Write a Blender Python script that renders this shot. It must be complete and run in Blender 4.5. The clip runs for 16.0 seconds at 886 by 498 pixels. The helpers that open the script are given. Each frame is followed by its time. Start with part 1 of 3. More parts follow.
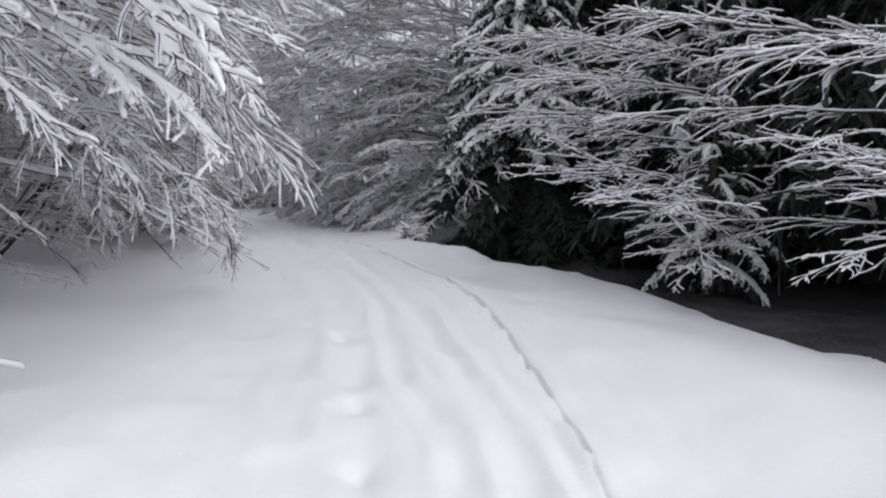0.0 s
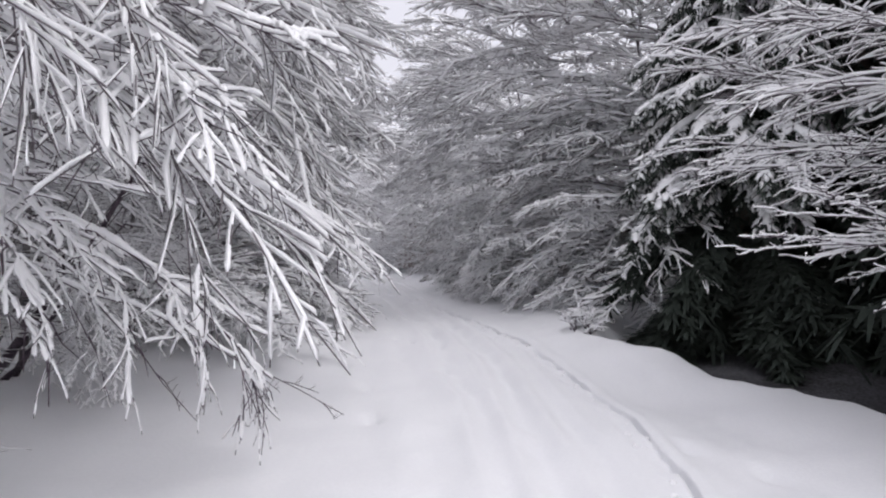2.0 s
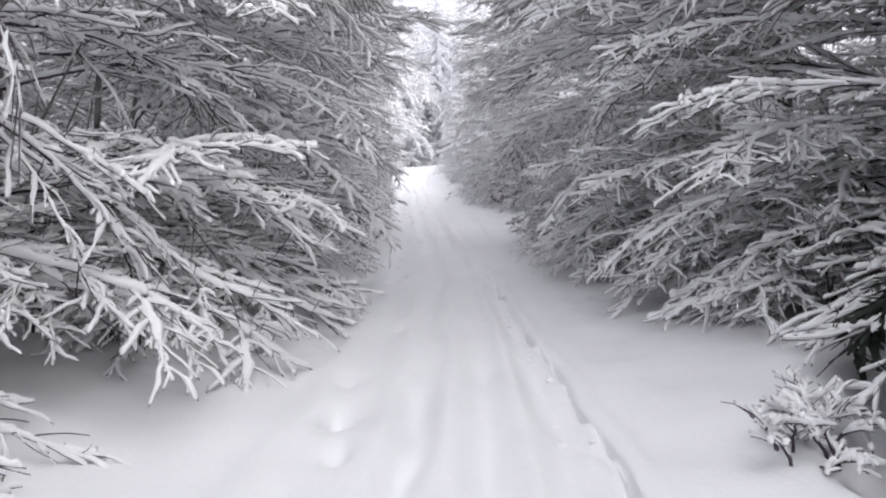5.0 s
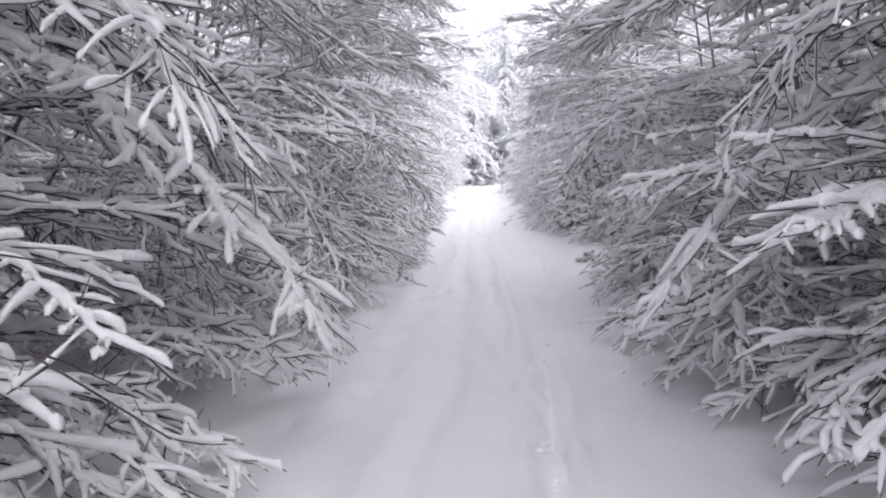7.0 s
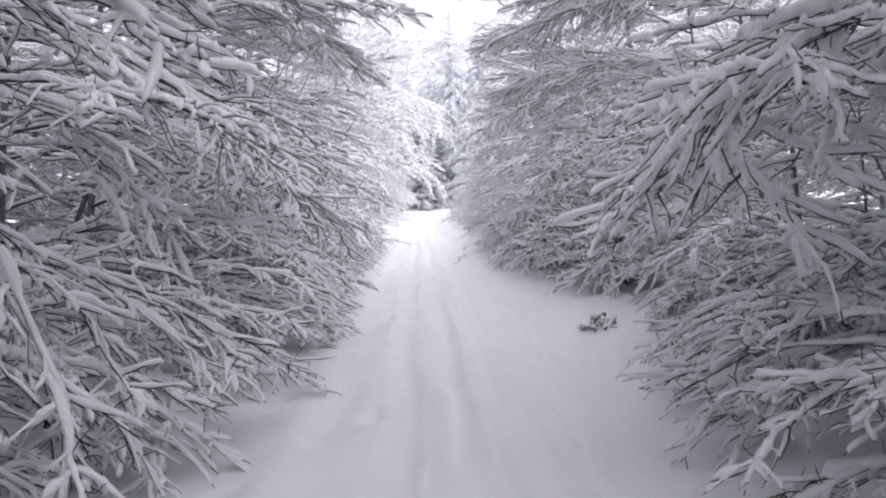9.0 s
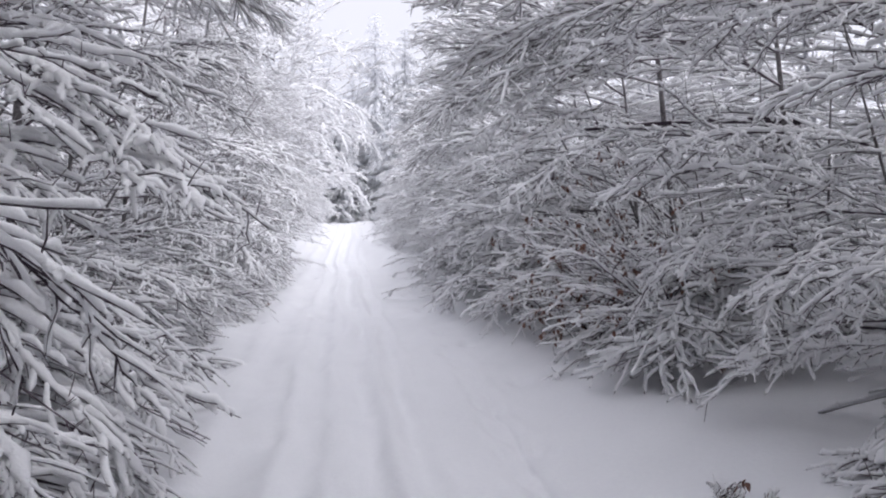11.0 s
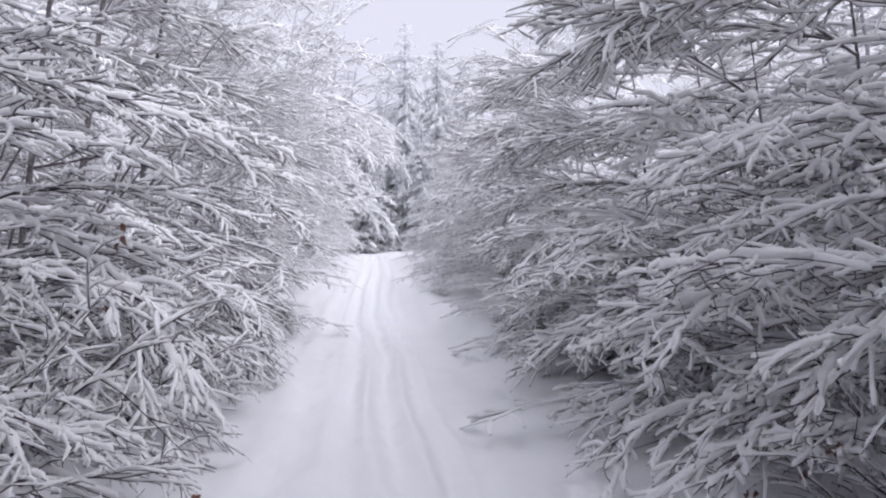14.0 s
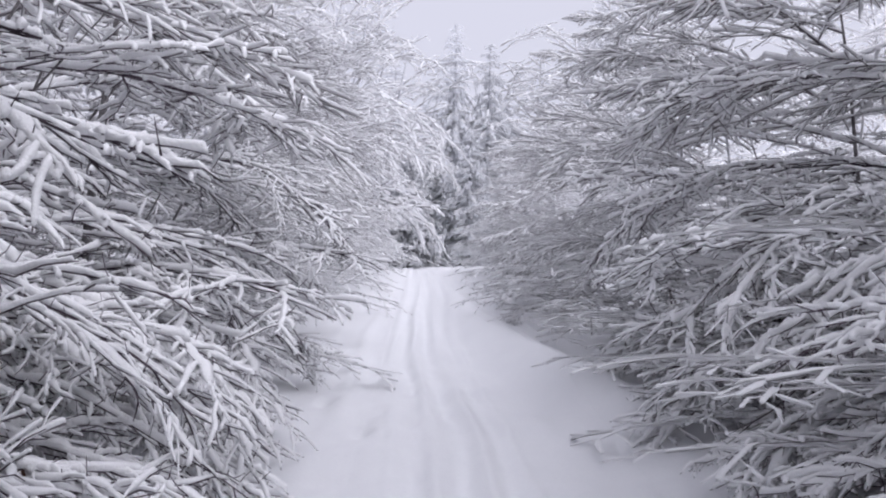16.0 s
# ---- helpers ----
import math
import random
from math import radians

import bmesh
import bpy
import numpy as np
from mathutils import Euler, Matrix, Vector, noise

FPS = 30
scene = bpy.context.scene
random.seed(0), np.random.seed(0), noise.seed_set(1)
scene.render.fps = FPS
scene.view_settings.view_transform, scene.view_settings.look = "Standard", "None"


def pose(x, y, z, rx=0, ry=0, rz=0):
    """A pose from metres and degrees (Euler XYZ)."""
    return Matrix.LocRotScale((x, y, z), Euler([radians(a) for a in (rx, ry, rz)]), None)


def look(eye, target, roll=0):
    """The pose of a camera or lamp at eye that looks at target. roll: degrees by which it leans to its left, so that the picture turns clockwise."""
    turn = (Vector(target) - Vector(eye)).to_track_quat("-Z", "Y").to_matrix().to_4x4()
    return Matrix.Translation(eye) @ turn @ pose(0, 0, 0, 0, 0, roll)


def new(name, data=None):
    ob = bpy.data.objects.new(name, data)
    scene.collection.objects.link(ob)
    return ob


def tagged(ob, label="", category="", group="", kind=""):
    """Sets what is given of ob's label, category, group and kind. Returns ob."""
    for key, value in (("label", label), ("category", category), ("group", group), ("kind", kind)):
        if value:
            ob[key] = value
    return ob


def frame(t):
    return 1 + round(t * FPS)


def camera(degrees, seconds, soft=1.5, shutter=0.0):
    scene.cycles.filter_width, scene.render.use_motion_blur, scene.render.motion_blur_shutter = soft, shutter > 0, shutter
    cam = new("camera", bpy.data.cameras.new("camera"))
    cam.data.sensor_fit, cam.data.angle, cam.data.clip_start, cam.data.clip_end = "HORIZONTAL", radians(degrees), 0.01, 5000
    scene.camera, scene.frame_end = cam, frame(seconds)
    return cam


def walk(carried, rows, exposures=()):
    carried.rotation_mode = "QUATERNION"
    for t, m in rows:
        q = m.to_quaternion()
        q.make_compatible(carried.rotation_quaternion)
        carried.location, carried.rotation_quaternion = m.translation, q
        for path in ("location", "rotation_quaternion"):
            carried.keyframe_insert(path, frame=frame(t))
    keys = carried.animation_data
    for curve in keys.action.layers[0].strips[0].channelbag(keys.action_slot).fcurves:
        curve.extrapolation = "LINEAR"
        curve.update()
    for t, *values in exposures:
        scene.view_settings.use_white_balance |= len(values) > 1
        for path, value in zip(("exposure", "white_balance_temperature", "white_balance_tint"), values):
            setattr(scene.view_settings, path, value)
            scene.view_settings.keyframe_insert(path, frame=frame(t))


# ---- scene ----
cam = camera(54.2, 16.0, soft=2.1)
EXPOSURES = [(0.0, 0.15, 6550, 12), (2.0, 0.46, 6590, 14), (4.0, 0.6, 6610, 12), (6.5, 0.96, 6560, 13), (8.0, 0.9, 6500, 15), (10.0, 0.68, 6470, 14), (12.5, 0.55, 6330, 16), (14.0, 0.4, 6310, 17), (14.6, 0.26, 6300, 17), (16.0, 0.25, 6280, 17)]
PATH = [
    (0.0, pose(0.000, 0.000, 1.600, 85.50, 0.00, -22.60)),
    (0.5, pose(0.534, 0.848, 1.699, 88.70, 3.20, -16.40)),
    (1.0, pose(0.783, 1.697, 1.771, 87.30, 1.20, -20.60)),
    (1.5, pose(1.308, 2.638, 1.810, 90.60, 1.90, -12.80)),
    (2.0, pose(1.566, 3.510, 1.854, 89.00, 1.90, -10.10)),
    (2.5, pose(1.793, 4.398, 1.826, 86.70, 3.30, -15.40)),
    (3.0, pose(2.211, 5.380, 1.928, 89.90, 4.40, 0.80)),
    (3.5, pose(2.491, 6.327, 1.956, 86.70, 0.40, -3.60)),
    (4.0, pose(2.836, 7.568, 1.935, 82.20, 2.60, -7.20)),
    (6.5, pose(3.778, 13.237, 1.850, 87.00, -1.20, 8.70)),
    (7.0, pose(3.843, 14.411, 1.812, 85.40, 1.10, 3.10)),
    (7.5, pose(3.860, 15.587, 1.829, 86.40, -0.20, -0.90)),
    (8.0, pose(3.768, 16.647, 1.822, 87.20, 0.70, 0.20)),
    (8.5, pose(3.749, 17.815, 1.820, 87.60, 2.20, -0.10)),
    (9.0, pose(3.743, 19.014, 1.837, 86.90, 1.70, -0.50)),
    (9.5, pose(3.772, 20.276, 1.860, 87.20, 0.80, -3.60)),
    (10.0, pose(3.739, 21.470, 1.858, 87.50, 0.40, -5.20)),
    (12.5, pose(3.583, 27.525, 1.921, 87.80, -0.40, -6.30)),
    (13.0, pose(3.523, 28.719, 1.935, 88.60, -2.10, -6.60)),
    (13.5, pose(3.510, 29.862, 1.993, 89.20, -0.50, -5.80)),
    (14.0, pose(3.443, 30.940, 2.012, 89.50, -0.50, -4.30)),
    (14.5, pose(3.321, 32.071, 2.021, 88.80, -0.80, 0.20)),
    (15.0, pose(3.252, 33.133, 2.024, 88.20, -2.40, 1.00)),
    (15.5, pose(3.201, 34.200, 1.993, 89.90, -1.90, -0.30)),
    (16.0, pose(3.170, 35.323, 1.944, 90.50, -2.20, -1.70)),
]
walk(cam, PATH, EXPOSURES)

# ---- light: an even overcast winter sky ----
world = bpy.data.worlds.new("overcast_sky")
scene.world = world
world.use_nodes = True
wt = world.node_tree
wt.nodes.clear()
sky = wt.nodes.new("ShaderNodeTexSky")
sky.sky_type = "NISHITA"
sky.sun_disc = False
sky.sun_elevation = radians(51)
sky.sun_rotation = radians(139)
sky.dust_density = 6.0
grey = wt.nodes.new("ShaderNodeHueSaturation")
grey.inputs["Saturation"].default_value = 0.12
cloud = wt.nodes.new("ShaderNodeMix")
cloud.data_type = "RGBA"
cloud.inputs["Factor"].default_value = 0.75
cloud.inputs["B"].default_value = (6.3, 6.48, 7.25, 1)
bg = wt.nodes.new("ShaderNodeBackground")
bg.inputs["Strength"].default_value = 0.108
wout = wt.nodes.new("ShaderNodeOutputWorld")
wt.links.new(sky.outputs[0], grey.inputs["Color"])
wt.links.new(grey.outputs[0], cloud.inputs["A"])
wt.links.new(cloud.outputs["Result"], bg.inputs["Color"])
wt.links.new(bg.outputs[0], wout.inputs["Surface"])

sun_data = bpy.data.lights.new("sun", "SUN")
sun_data.energy = 1.35
sun_data.angle = radians(75)
sun_data.color = (0.97, 0.98, 1.0)
sun = new("sun", sun_data)
sun.matrix_world = look((0, 0, 40), (-21, 24, 0))


# ---- materials ----
def material(name, colour, dark, rough, scale, bump=0.3, fine=None, spec=0.3, random_tint=0.0):
    """A procedural surface: two scales of colour variation and of relief."""
    m = bpy.data.materials.new(name)
    m.use_nodes = True
    t = m.node_tree
    b = t.nodes["Principled BSDF"]
    b.inputs["Roughness"].default_value = rough
    b.inputs["Specular IOR Level"].default_value = spec
    co = t.nodes.new("ShaderNodeTexCoord")
    big = t.nodes.new("ShaderNodeTexNoise")
    big.inputs["Scale"].default_value = scale
    big.inputs["Detail"].default_value = 4
    small = t.nodes.new("ShaderNodeTexNoise")
    small.inputs["Scale"].default_value = fine or scale * 9
    small.inputs["Detail"].default_value = 3
    t.links.new(co.outputs["Object"], big.inputs["Vector"])
    t.links.new(co.outputs["Object"], small.inputs["Vector"])
    add = t.nodes.new("ShaderNodeMath")
    add.operation = "MULTIPLY_ADD"
    add.inputs[1].default_value = 0.55
    t.links.new(small.outputs["Fac"], add.inputs[0])
    half = t.nodes.new("ShaderNodeMath")
    half.operation = "MULTIPLY"
    half.inputs[1].default_value = 0.45
    t.links.new(big.outputs["Fac"], half.inputs[0])
    t.links.new(half.outputs[0], add.inputs[2])
    ramp = t.nodes.new("ShaderNodeValToRGB")
    ramp.color_ramp.elements[0].position = 0.33
    ramp.color_ramp.elements[0].color = (*dark, 1)
    ramp.color_ramp.elements[1].position = 0.66
    ramp.color_ramp.elements[1].color = (*colour, 1)
    t.links.new(add.outputs[0], ramp.inputs[0])
    last = ramp.outputs[0]
    if random_tint:
        info = t.nodes.new("ShaderNodeObjectInfo")
        span = t.nodes.new("ShaderNodeMapRange")
        span.inputs["To Min"].default_value = 1 - random_tint
        span.inputs["To Max"].default_value = 1 + random_tint
        hsv = t.nodes.new("ShaderNodeHueSaturation")
        t.links.new(info.outputs["Random"], span.inputs["Value"])
        t.links.new(span.outputs[0], hsv.inputs["Value"])
        t.links.new(last, hsv.inputs["Color"])
        last = hsv.outputs[0]
    t.links.new(last, b.inputs["Base Color"])
    if bump:
        bp = t.nodes.new("ShaderNodeBump")
        bp.inputs["Strength"].default_value = bump
        bp.inputs["Distance"].default_value = 0.02
        t.links.new(add.outputs[0], bp.inputs["Height"])
        t.links.new(bp.outputs[0], b.inputs["Normal"])
    return m


M_SNOW = material("ground_snow", (0.91, 0.915, 0.93), (0.87, 0.875, 0.895), 0.7, 1.3, 0.25, 38, 0.25)
M_CAP = material("branch_snow", (0.955, 0.955, 0.965), (0.92, 0.922, 0.935), 0.75, 22, 0.55, 80, 0.2)
M_BARK = material("beech_bark", (0.135, 0.105, 0.126), (0.042, 0.031, 0.042), 0.8, 6, 0.5, 60, 0.25, 0.25)
# frosty twigs of upper limbs and farther crowns, lightened to paint haze
M_HAZE_FROST = material("hazed_frosted_bark", (0.26, 0.235, 0.25), (0.085, 0.07, 0.08), 0.85, 6, 0.4, 50, 0.2, 0.2)
M_TRUNK = material("snow_flecked_bark", (0.3, 0.285, 0.29), (0.042, 0.035, 0.036), 0.85, 7, 0.5, 50, 0.2, 0.2)
# rimed trunks farther off, made paler still to paint in the haze
M_HAZE_RIME = material("hazed_rimed_bark", (0.62, 0.63, 0.66), (0.3, 0.3, 0.33), 0.8, 1.5, 0.3, 20, 0.2, 0.1)
M_SBARK = material("spruce_bark", (0.12, 0.095, 0.08), (0.04, 0.034, 0.03), 0.9, 5, 0.8, 50, 0.2)
M_NEEDLE = material("spruce_needles", (0.06, 0.075, 0.062), (0.024, 0.032, 0.027), 0.75, 7, 0.0, 60, 0.3)
# needles whitened well beyond frost: distance haze is painted into the colour
M_HAZE_NEEDLE = material("hazed_rimed_needles", (0.88, 0.89, 0.91), (0.7, 0.71, 0.74), 0.8, 0.7, 0.0, 6, 0.2, 0.15)
# thin snow and needles; the spruces' shade is put into this dark colour
M_SHADED_LITTER = material("shaded_snow_litter", (0.12, 0.12, 0.13), (0.025, 0.023, 0.023), 0.95, 1.6, 0.8, 30, 0.15)
M_LEAF = material("dead_leaf", (0.27, 0.15, 0.115), (0.13, 0.072, 0.06), 0.7, 20, 0.3, 120, 0.25, 0.35)


# ---- helpers for meshes ----
def mesh_of(name, verts, faces, mat, smooth=True):
    me = bpy.data.meshes.new(name)
    me.from_pydata(verts, [], faces)
    me.materials.append(mat)
    if smooth:
        me.polygons.foreach_set("use_smooth", [True] * len(me.polygons))
    me.update()
    return me


class Soup:
    """Vertices and faces gathered for one mesh."""

    def __init__(self):
        self.v, self.f, self.n = [], [], 0

    def tube(self, path, radii, sides, tall=1.0, upright=False, rng=None, rough=0.0):
        p = np.asarray(path, float)
        r = np.asarray(radii, float)
        k = len(p)
        t = np.gradient(p, axis=0)
        t /= np.linalg.norm(t, axis=1)[:, None] + 1e-9
        up = np.array([0, 0, 1.0])
        s = np.cross(t, up)
        ln = np.linalg.norm(s, axis=1)
        s[ln < 0.05] = (1, 0, 0)
        s /= np.linalg.norm(s, axis=1)[:, None]
        n = np.tile(up, (k, 1)) if upright else np.cross(s, t)
        a = np.arange(sides) * 2 * math.pi / sides + 0.5
        rr = r[:, None] * np.ones(sides)
        if rough:
            rr = rr * (1 + rough * rng.uniform(-1, 1, (k, sides)))
        ring = p[:, None] + (np.cos(a)[None, :] * rr)[..., None] * s[:, None] + (np.sin(a)[None, :] * rr * tall)[..., None] * n[:, None]
        self.v += ring.reshape(-1, 3).tolist()
        b = self.n
        for i in range(k - 1):
            for j in range(sides):
                q = (j + 1) % sides
                self.f.append((b + i * sides + j, b + i * sides + q, b + (i + 1) * sides + q, b + (i + 1) * sides + j))
        self.f.append(tuple(b + (k - 1) * sides + j for j in range(sides)))
        self.n += k * sides

    def add(self, other, m):
        v = np.asarray(other.v)
        r = np.array(m)
        self.v += (v @ r[:3, :3].T + r[:3, 3]).tolist()
        self.f += [tuple(i + self.n for i in f) for f in other.f]
        self.n += len(v)

    def poly(self, pts):
        self.v += [tuple(q) for q in pts]
        self.f.append(tuple(range(self.n, self.n + len(pts))))
        self.n += len(pts)

    def mesh(self, name, mat, smooth=True):
        return mesh_of(name, self.v, self.f, mat, smooth)


def part(name, mesh, parent, m=None, label=""):
    ob = new(name, mesh)
    ob.parent = parent
    if m is not None:
        ob.matrix_basis = m
    return tagged(ob, label, kind="stuff" if name in ("snow", "crown") else "")


def curve_path(start, azim, e0, e1, length, k, rng, wig=5.0, power=1.2, zig=0.0):
    """A bending line: it leaves at elevation e0 and ends at e1 (degrees)."""
    pts = [np.array(start, float)]
    az = azim
    for i in range(k - 1):
        s = (i + 0.5) / (k - 1)
        e = radians(e0 + (e1 - e0) * s ** power + rng.normal(0, wig * 0.5))
        az += rng.normal(0, wig)
        a = radians(az + (zig if i % 2 else -zig))
        pts.append(pts[-1] + length / (k - 1) * np.array([math.cos(a) * math.cos(e), math.sin(a) * math.cos(e), math.sin(e)]))
    return np.array(pts)


def at(path, s):
    f = s * (len(path) - 1)
    i = min(int(f), len(path) - 2)
    return path[i] + (path[i + 1] - path[i]) * (f - i)


def heading(path, s):
    i = min(int(s * (len(path) - 1)), len(path) - 2)
    d = path[i + 1] - path[i]
    return math.degrees(math.atan2(d[1], d[0])), math.degrees(math.asin(d[2] / (np.linalg.norm(d) + 1e-9)))


def along(path, n, first=0.03):
    return np.array([at(path, q) for q in np.linspace(first, 1, n)])


def snow_on(soup, path, r, width, rng, sides, n=5, gap=0.06, tall=1.08):
    """A ridge of snow along the upper side of a branch: lumpy, blunt at the ends, thinner where the branch is steep."""
    run = float(np.linalg.norm(np.diff(path, axis=0), axis=1).sum())
    cap = min(0.2, 0.75 * width / (run + 1e-6))
    q = np.concatenate([[0.0], np.linspace(0.12, 0.86, n - 3) if n > 4 else [0.45], [1.0 - cap, 1.0]])
    p = np.array([at(path, t) for t in q])
    rr = np.interp(q, np.linspace(0, 1, len(path)), np.broadcast_to(r, len(path)))
    d = np.gradient(p, axis=0)
    flat = np.hypot(d[:, 0], d[:, 1]) / (np.linalg.norm(d, axis=1) + 1e-9)
    k = len(q)
    w = width * (0.5 + 0.5 * flat) * rng.uniform(0.62, 1.4, k)
    w[rng.random(k) < gap] *= 0.45
    w[-2] = max(w[-2], w[-3] * 0.8)
    w[-1] = w[-2] * 0.45
    w[0] *= 0.4
    soup.tube(p + np.array([0, 0, 1.0]) * (rr * 0.3 + w * tall * 0.84)[:, None], w, sides, tall, True, rng, 0.19)


def limb_meshes(seed, length, e0, e1, nsub, ntwig, droop, heavy=1.0, lod=0):
    """One limb with its branchlets and twigs, from the origin along +x, and the snow that lies on it."""
    rng = np.random.default_rng(seed)
    bark, snow = Soup(), Soup()
    k = 11 if lod == 0 else 6
    fat = (1.0, 1.04, 1.5, 1.2)[lod]
    main = curve_path((0, 0, 0), 0, e0, e1, length, k, rng, 5.5, 1.2, 0 if lod else 4)
    r = np.linspace(0.014, 0.0045, k)
    bark.tube(main, r, 5 if lod == 0 else 3)
    snow_on(snow, main, r, 0.0185 * heavy * fat, rng, (7, 4, 3, 3)[lod], (40, 9, 6, 6)[lod])
    for i in range(nsub):
        s = 0.1 + 0.89 * (i + rng.uniform(0.1, 0.9)) / nsub
        side = 1 if i % 2 else -1
        az, el = heading(main, s)
        ln = length * (0.46 - 0.26 * s) * rng.uniform(0.6, 1.25)
        b0 = el * 0.92 + rng.uniform(-13, 12)
        sub = curve_path(at(main, s), az + side * rng.uniform(20, 54), b0, b0 - droop * rng.uniform(0.2, 1.3), ln, 9 if lod == 0 else 4, rng, 10, 1.2, 0 if lod else 10)
        rs = np.linspace(0.0064, 0.0033, len(sub))
        bark.tube(sub, rs, 4 if lod == 0 else 3)
        snow_on(snow, sub, rs, (0.0132 if lod == 0 else 0.0175) * heavy * fat * rng.uniform(0.75, 1.2), rng, (6, 4, 3, 3)[lod], (20, 6, 5, 5)[lod])
        for j in range(ntwig):
            q = 0.1 + 0.89 * (j + rng.uniform(0.1, 0.9)) / ntwig
            az2, el2 = heading(sub, q)
            tl = (rng.uniform(0.05, 0.13) if lod == 0 and j % 3 == 0 else rng.uniform(0.12, 0.34)) * (1.2 - 0.45 * q) * (1 if lod == 0 else 1.3)
            t0 = el2 * 0.88 + rng.uniform(-12, 15)
            tw = curve_path(at(sub, q), az2 + (1 if j % 2 else -1) * rng.uniform(22, 58), t0, t0 - droop * rng.uniform(0.0, 0.8), tl, 4 if lod == 0 else 3, rng, 17)
            if lod == 0:
                bark.tube(tw, (0.004, 0.0036, 0.003, 0.0022), 3)
            elif lod in (1, 3):
                bark.tube(tw[[0, 2]], (0.0044, 0.003) if lod == 1 else (0.0055, 0.0036), 3)
            if rng.random() < (0.92, 0.92, 0.92, 0.45)[lod]:
                snow_on(snow, tw * 0.94 + tw[0] * 0.06, 0.0026, (0.0112 if lod == 0 else 0.0142) * heavy * rng.uniform(0.65, 1.2) * fat, rng, 5 if lod == 0 else 3, 7 if lod == 0 else 4, 0.08)
        if lod == 0 and heavy > 0.8 and rng.random() < 0.22:
            s0 = rng.uniform(0.1, 0.45)
            pad = np.array([at(sub, t) for t in np.linspace(s0, min(0.98, s0 + rng.uniform(0.3, 0.55)), 7)])
            pw = np.array([0.5, 0.9, 1, 1.1, 1, 0.9, 0.5]) * 0.025 * heavy * rng.uniform(0.7, 1.25)
            snow.tube(pad + np.array([0, 0, 0.018]), pw, 7, 0.7, True, rng, 0.25)
        for q in range(5 if lod == 0 else 0):
            # short side spurs, thick with snow
            s1 = rng.uniform(0.15, 0.98)
            az3, el3 = heading(sub, s1)
            spur = curve_path(at(sub, s1), az3 + rng.choice([-1, 1]) * rng.uniform(30, 75), el3 + rng.uniform(-5, 30), el3 - 10, rng.uniform(0.04, 0.1), 3, rng, 10)
            bark.tube(spur, (0.0036, 0.003, 0.0022), 3)
            snow_on(snow, spur, 0.002, 0.0102 * heavy * rng.uniform(0.8, 1.2), rng, 5, 5)
        for q in range(2 if lod == 0 else 0):
            p0 = at(sub, rng.uniform(0.3, 0.98))
            sp = curve_path(p0, rng.uniform(0, 360), rng.uniform(10, 70), rng.uniform(30, 80), rng.uniform(0.06, 0.15), 3, rng, 10)
            bark.tube(sp, (0.003, 0.0024, 0.0015), 3)
    return main[-1].copy(), length, bark, snow


LIMB_SET = {}
STYLES = {  # length, start and end elevation, branchlets, twigs, droop, snow load
    "low": (2.5, 4, -20, 13, 10, 16, 1.1),
    "mid": (2.7, 20, -14, 13, 10, 22, 1.05),
    "weep": (2.7, 28, -42, 14, 10, 30, 1.0),
    "high": (2.4, 38, 6, 12, 9, 18, 1.0),
    "cascade": (3.0, 14, -56, 14, 10, 34, 1.0),
    "heavy": (2.5, 16, -34, 11, 7, 26, 1.4),
    "bare": (2.9, 8, 2, 9, 6, 20, 0.62),
}
for si, (style, (ln, e0, e1, ns, nt, dr, hv)) in enumerate(STYLES.items()):
    for lod, (pre, count, fs, ft) in enumerate((("", 4, ns + 4, nt + 3), ("mid_", 4, 15, 11), ("far_", 3, 7, 4), ("inner_", 3, 9, 5))):
        LIMB_SET[pre + style] = []
        for v in range(count):
            rng0 = np.random.default_rng(500 + si * 10 + v + lod * 100)
            tip, l0, b, sn = limb_meshes(100 + si * 17 + v + lod * 300, ln, e0 + rng0.uniform(-6, 6), e1 + rng0.uniform(-7, 7), fs, ft, dr, hv, lod)
            pts = np.asarray(sn.v)[:: (14, 8, 4, 4)[lod] * 4]
            LIMB_SET[pre + style].append((tip, b.mesh("limb_" + style, M_HAZE_FROST if pre in ("mid_", "far_") else M_BARK), sn.mesh("snow_" + style, M_CAP), pts, b, sn))


# ---- the lie of the land ----
def smoothstep(a, b, x):
    t = np.clip((np.asarray(x, float) - a) / (b - a), 0, 1)
    return t * t * (3 - 2 * t)


CX_Y = [-30, 0, 4, 8, 14, 20, 28, 36, 50, 62, 90, 130]
CX_X = [-12.0, 0.4, 1.9, 2.9, 3.55, 3.75, 3.6, 3.45, 3.2, 3.4, 2.0, 0.0]
ZR_Y = [-30, 0, 9, 14, 24, 45, 55, 64, 70, 80, 100, 160, 420]
ZR_Z = [-1.4, 0.0, 0.4, 0.58, 0.5, 0.5, 0.85, 1.3, 1.36, 1.15, 1.2, 2.0, 5.0]


def centre(y):
    return np.interp(y, CX_Y, CX_X)


def wave(x, y, seed, scale):
    """Smooth unevenness, about -1 to 1."""
    rng = np.random.default_rng(seed)
    out = 0
    for i in range(7):
        a, f, ph = rng.uniform(0, 6.28), rng.uniform(0.6, 1.7) / scale, rng.uniform(0, 6.28)
        out = out + np.sin((x * math.cos(a) + y * math.sin(a)) * 6.28 * f + ph)
    return out / 4


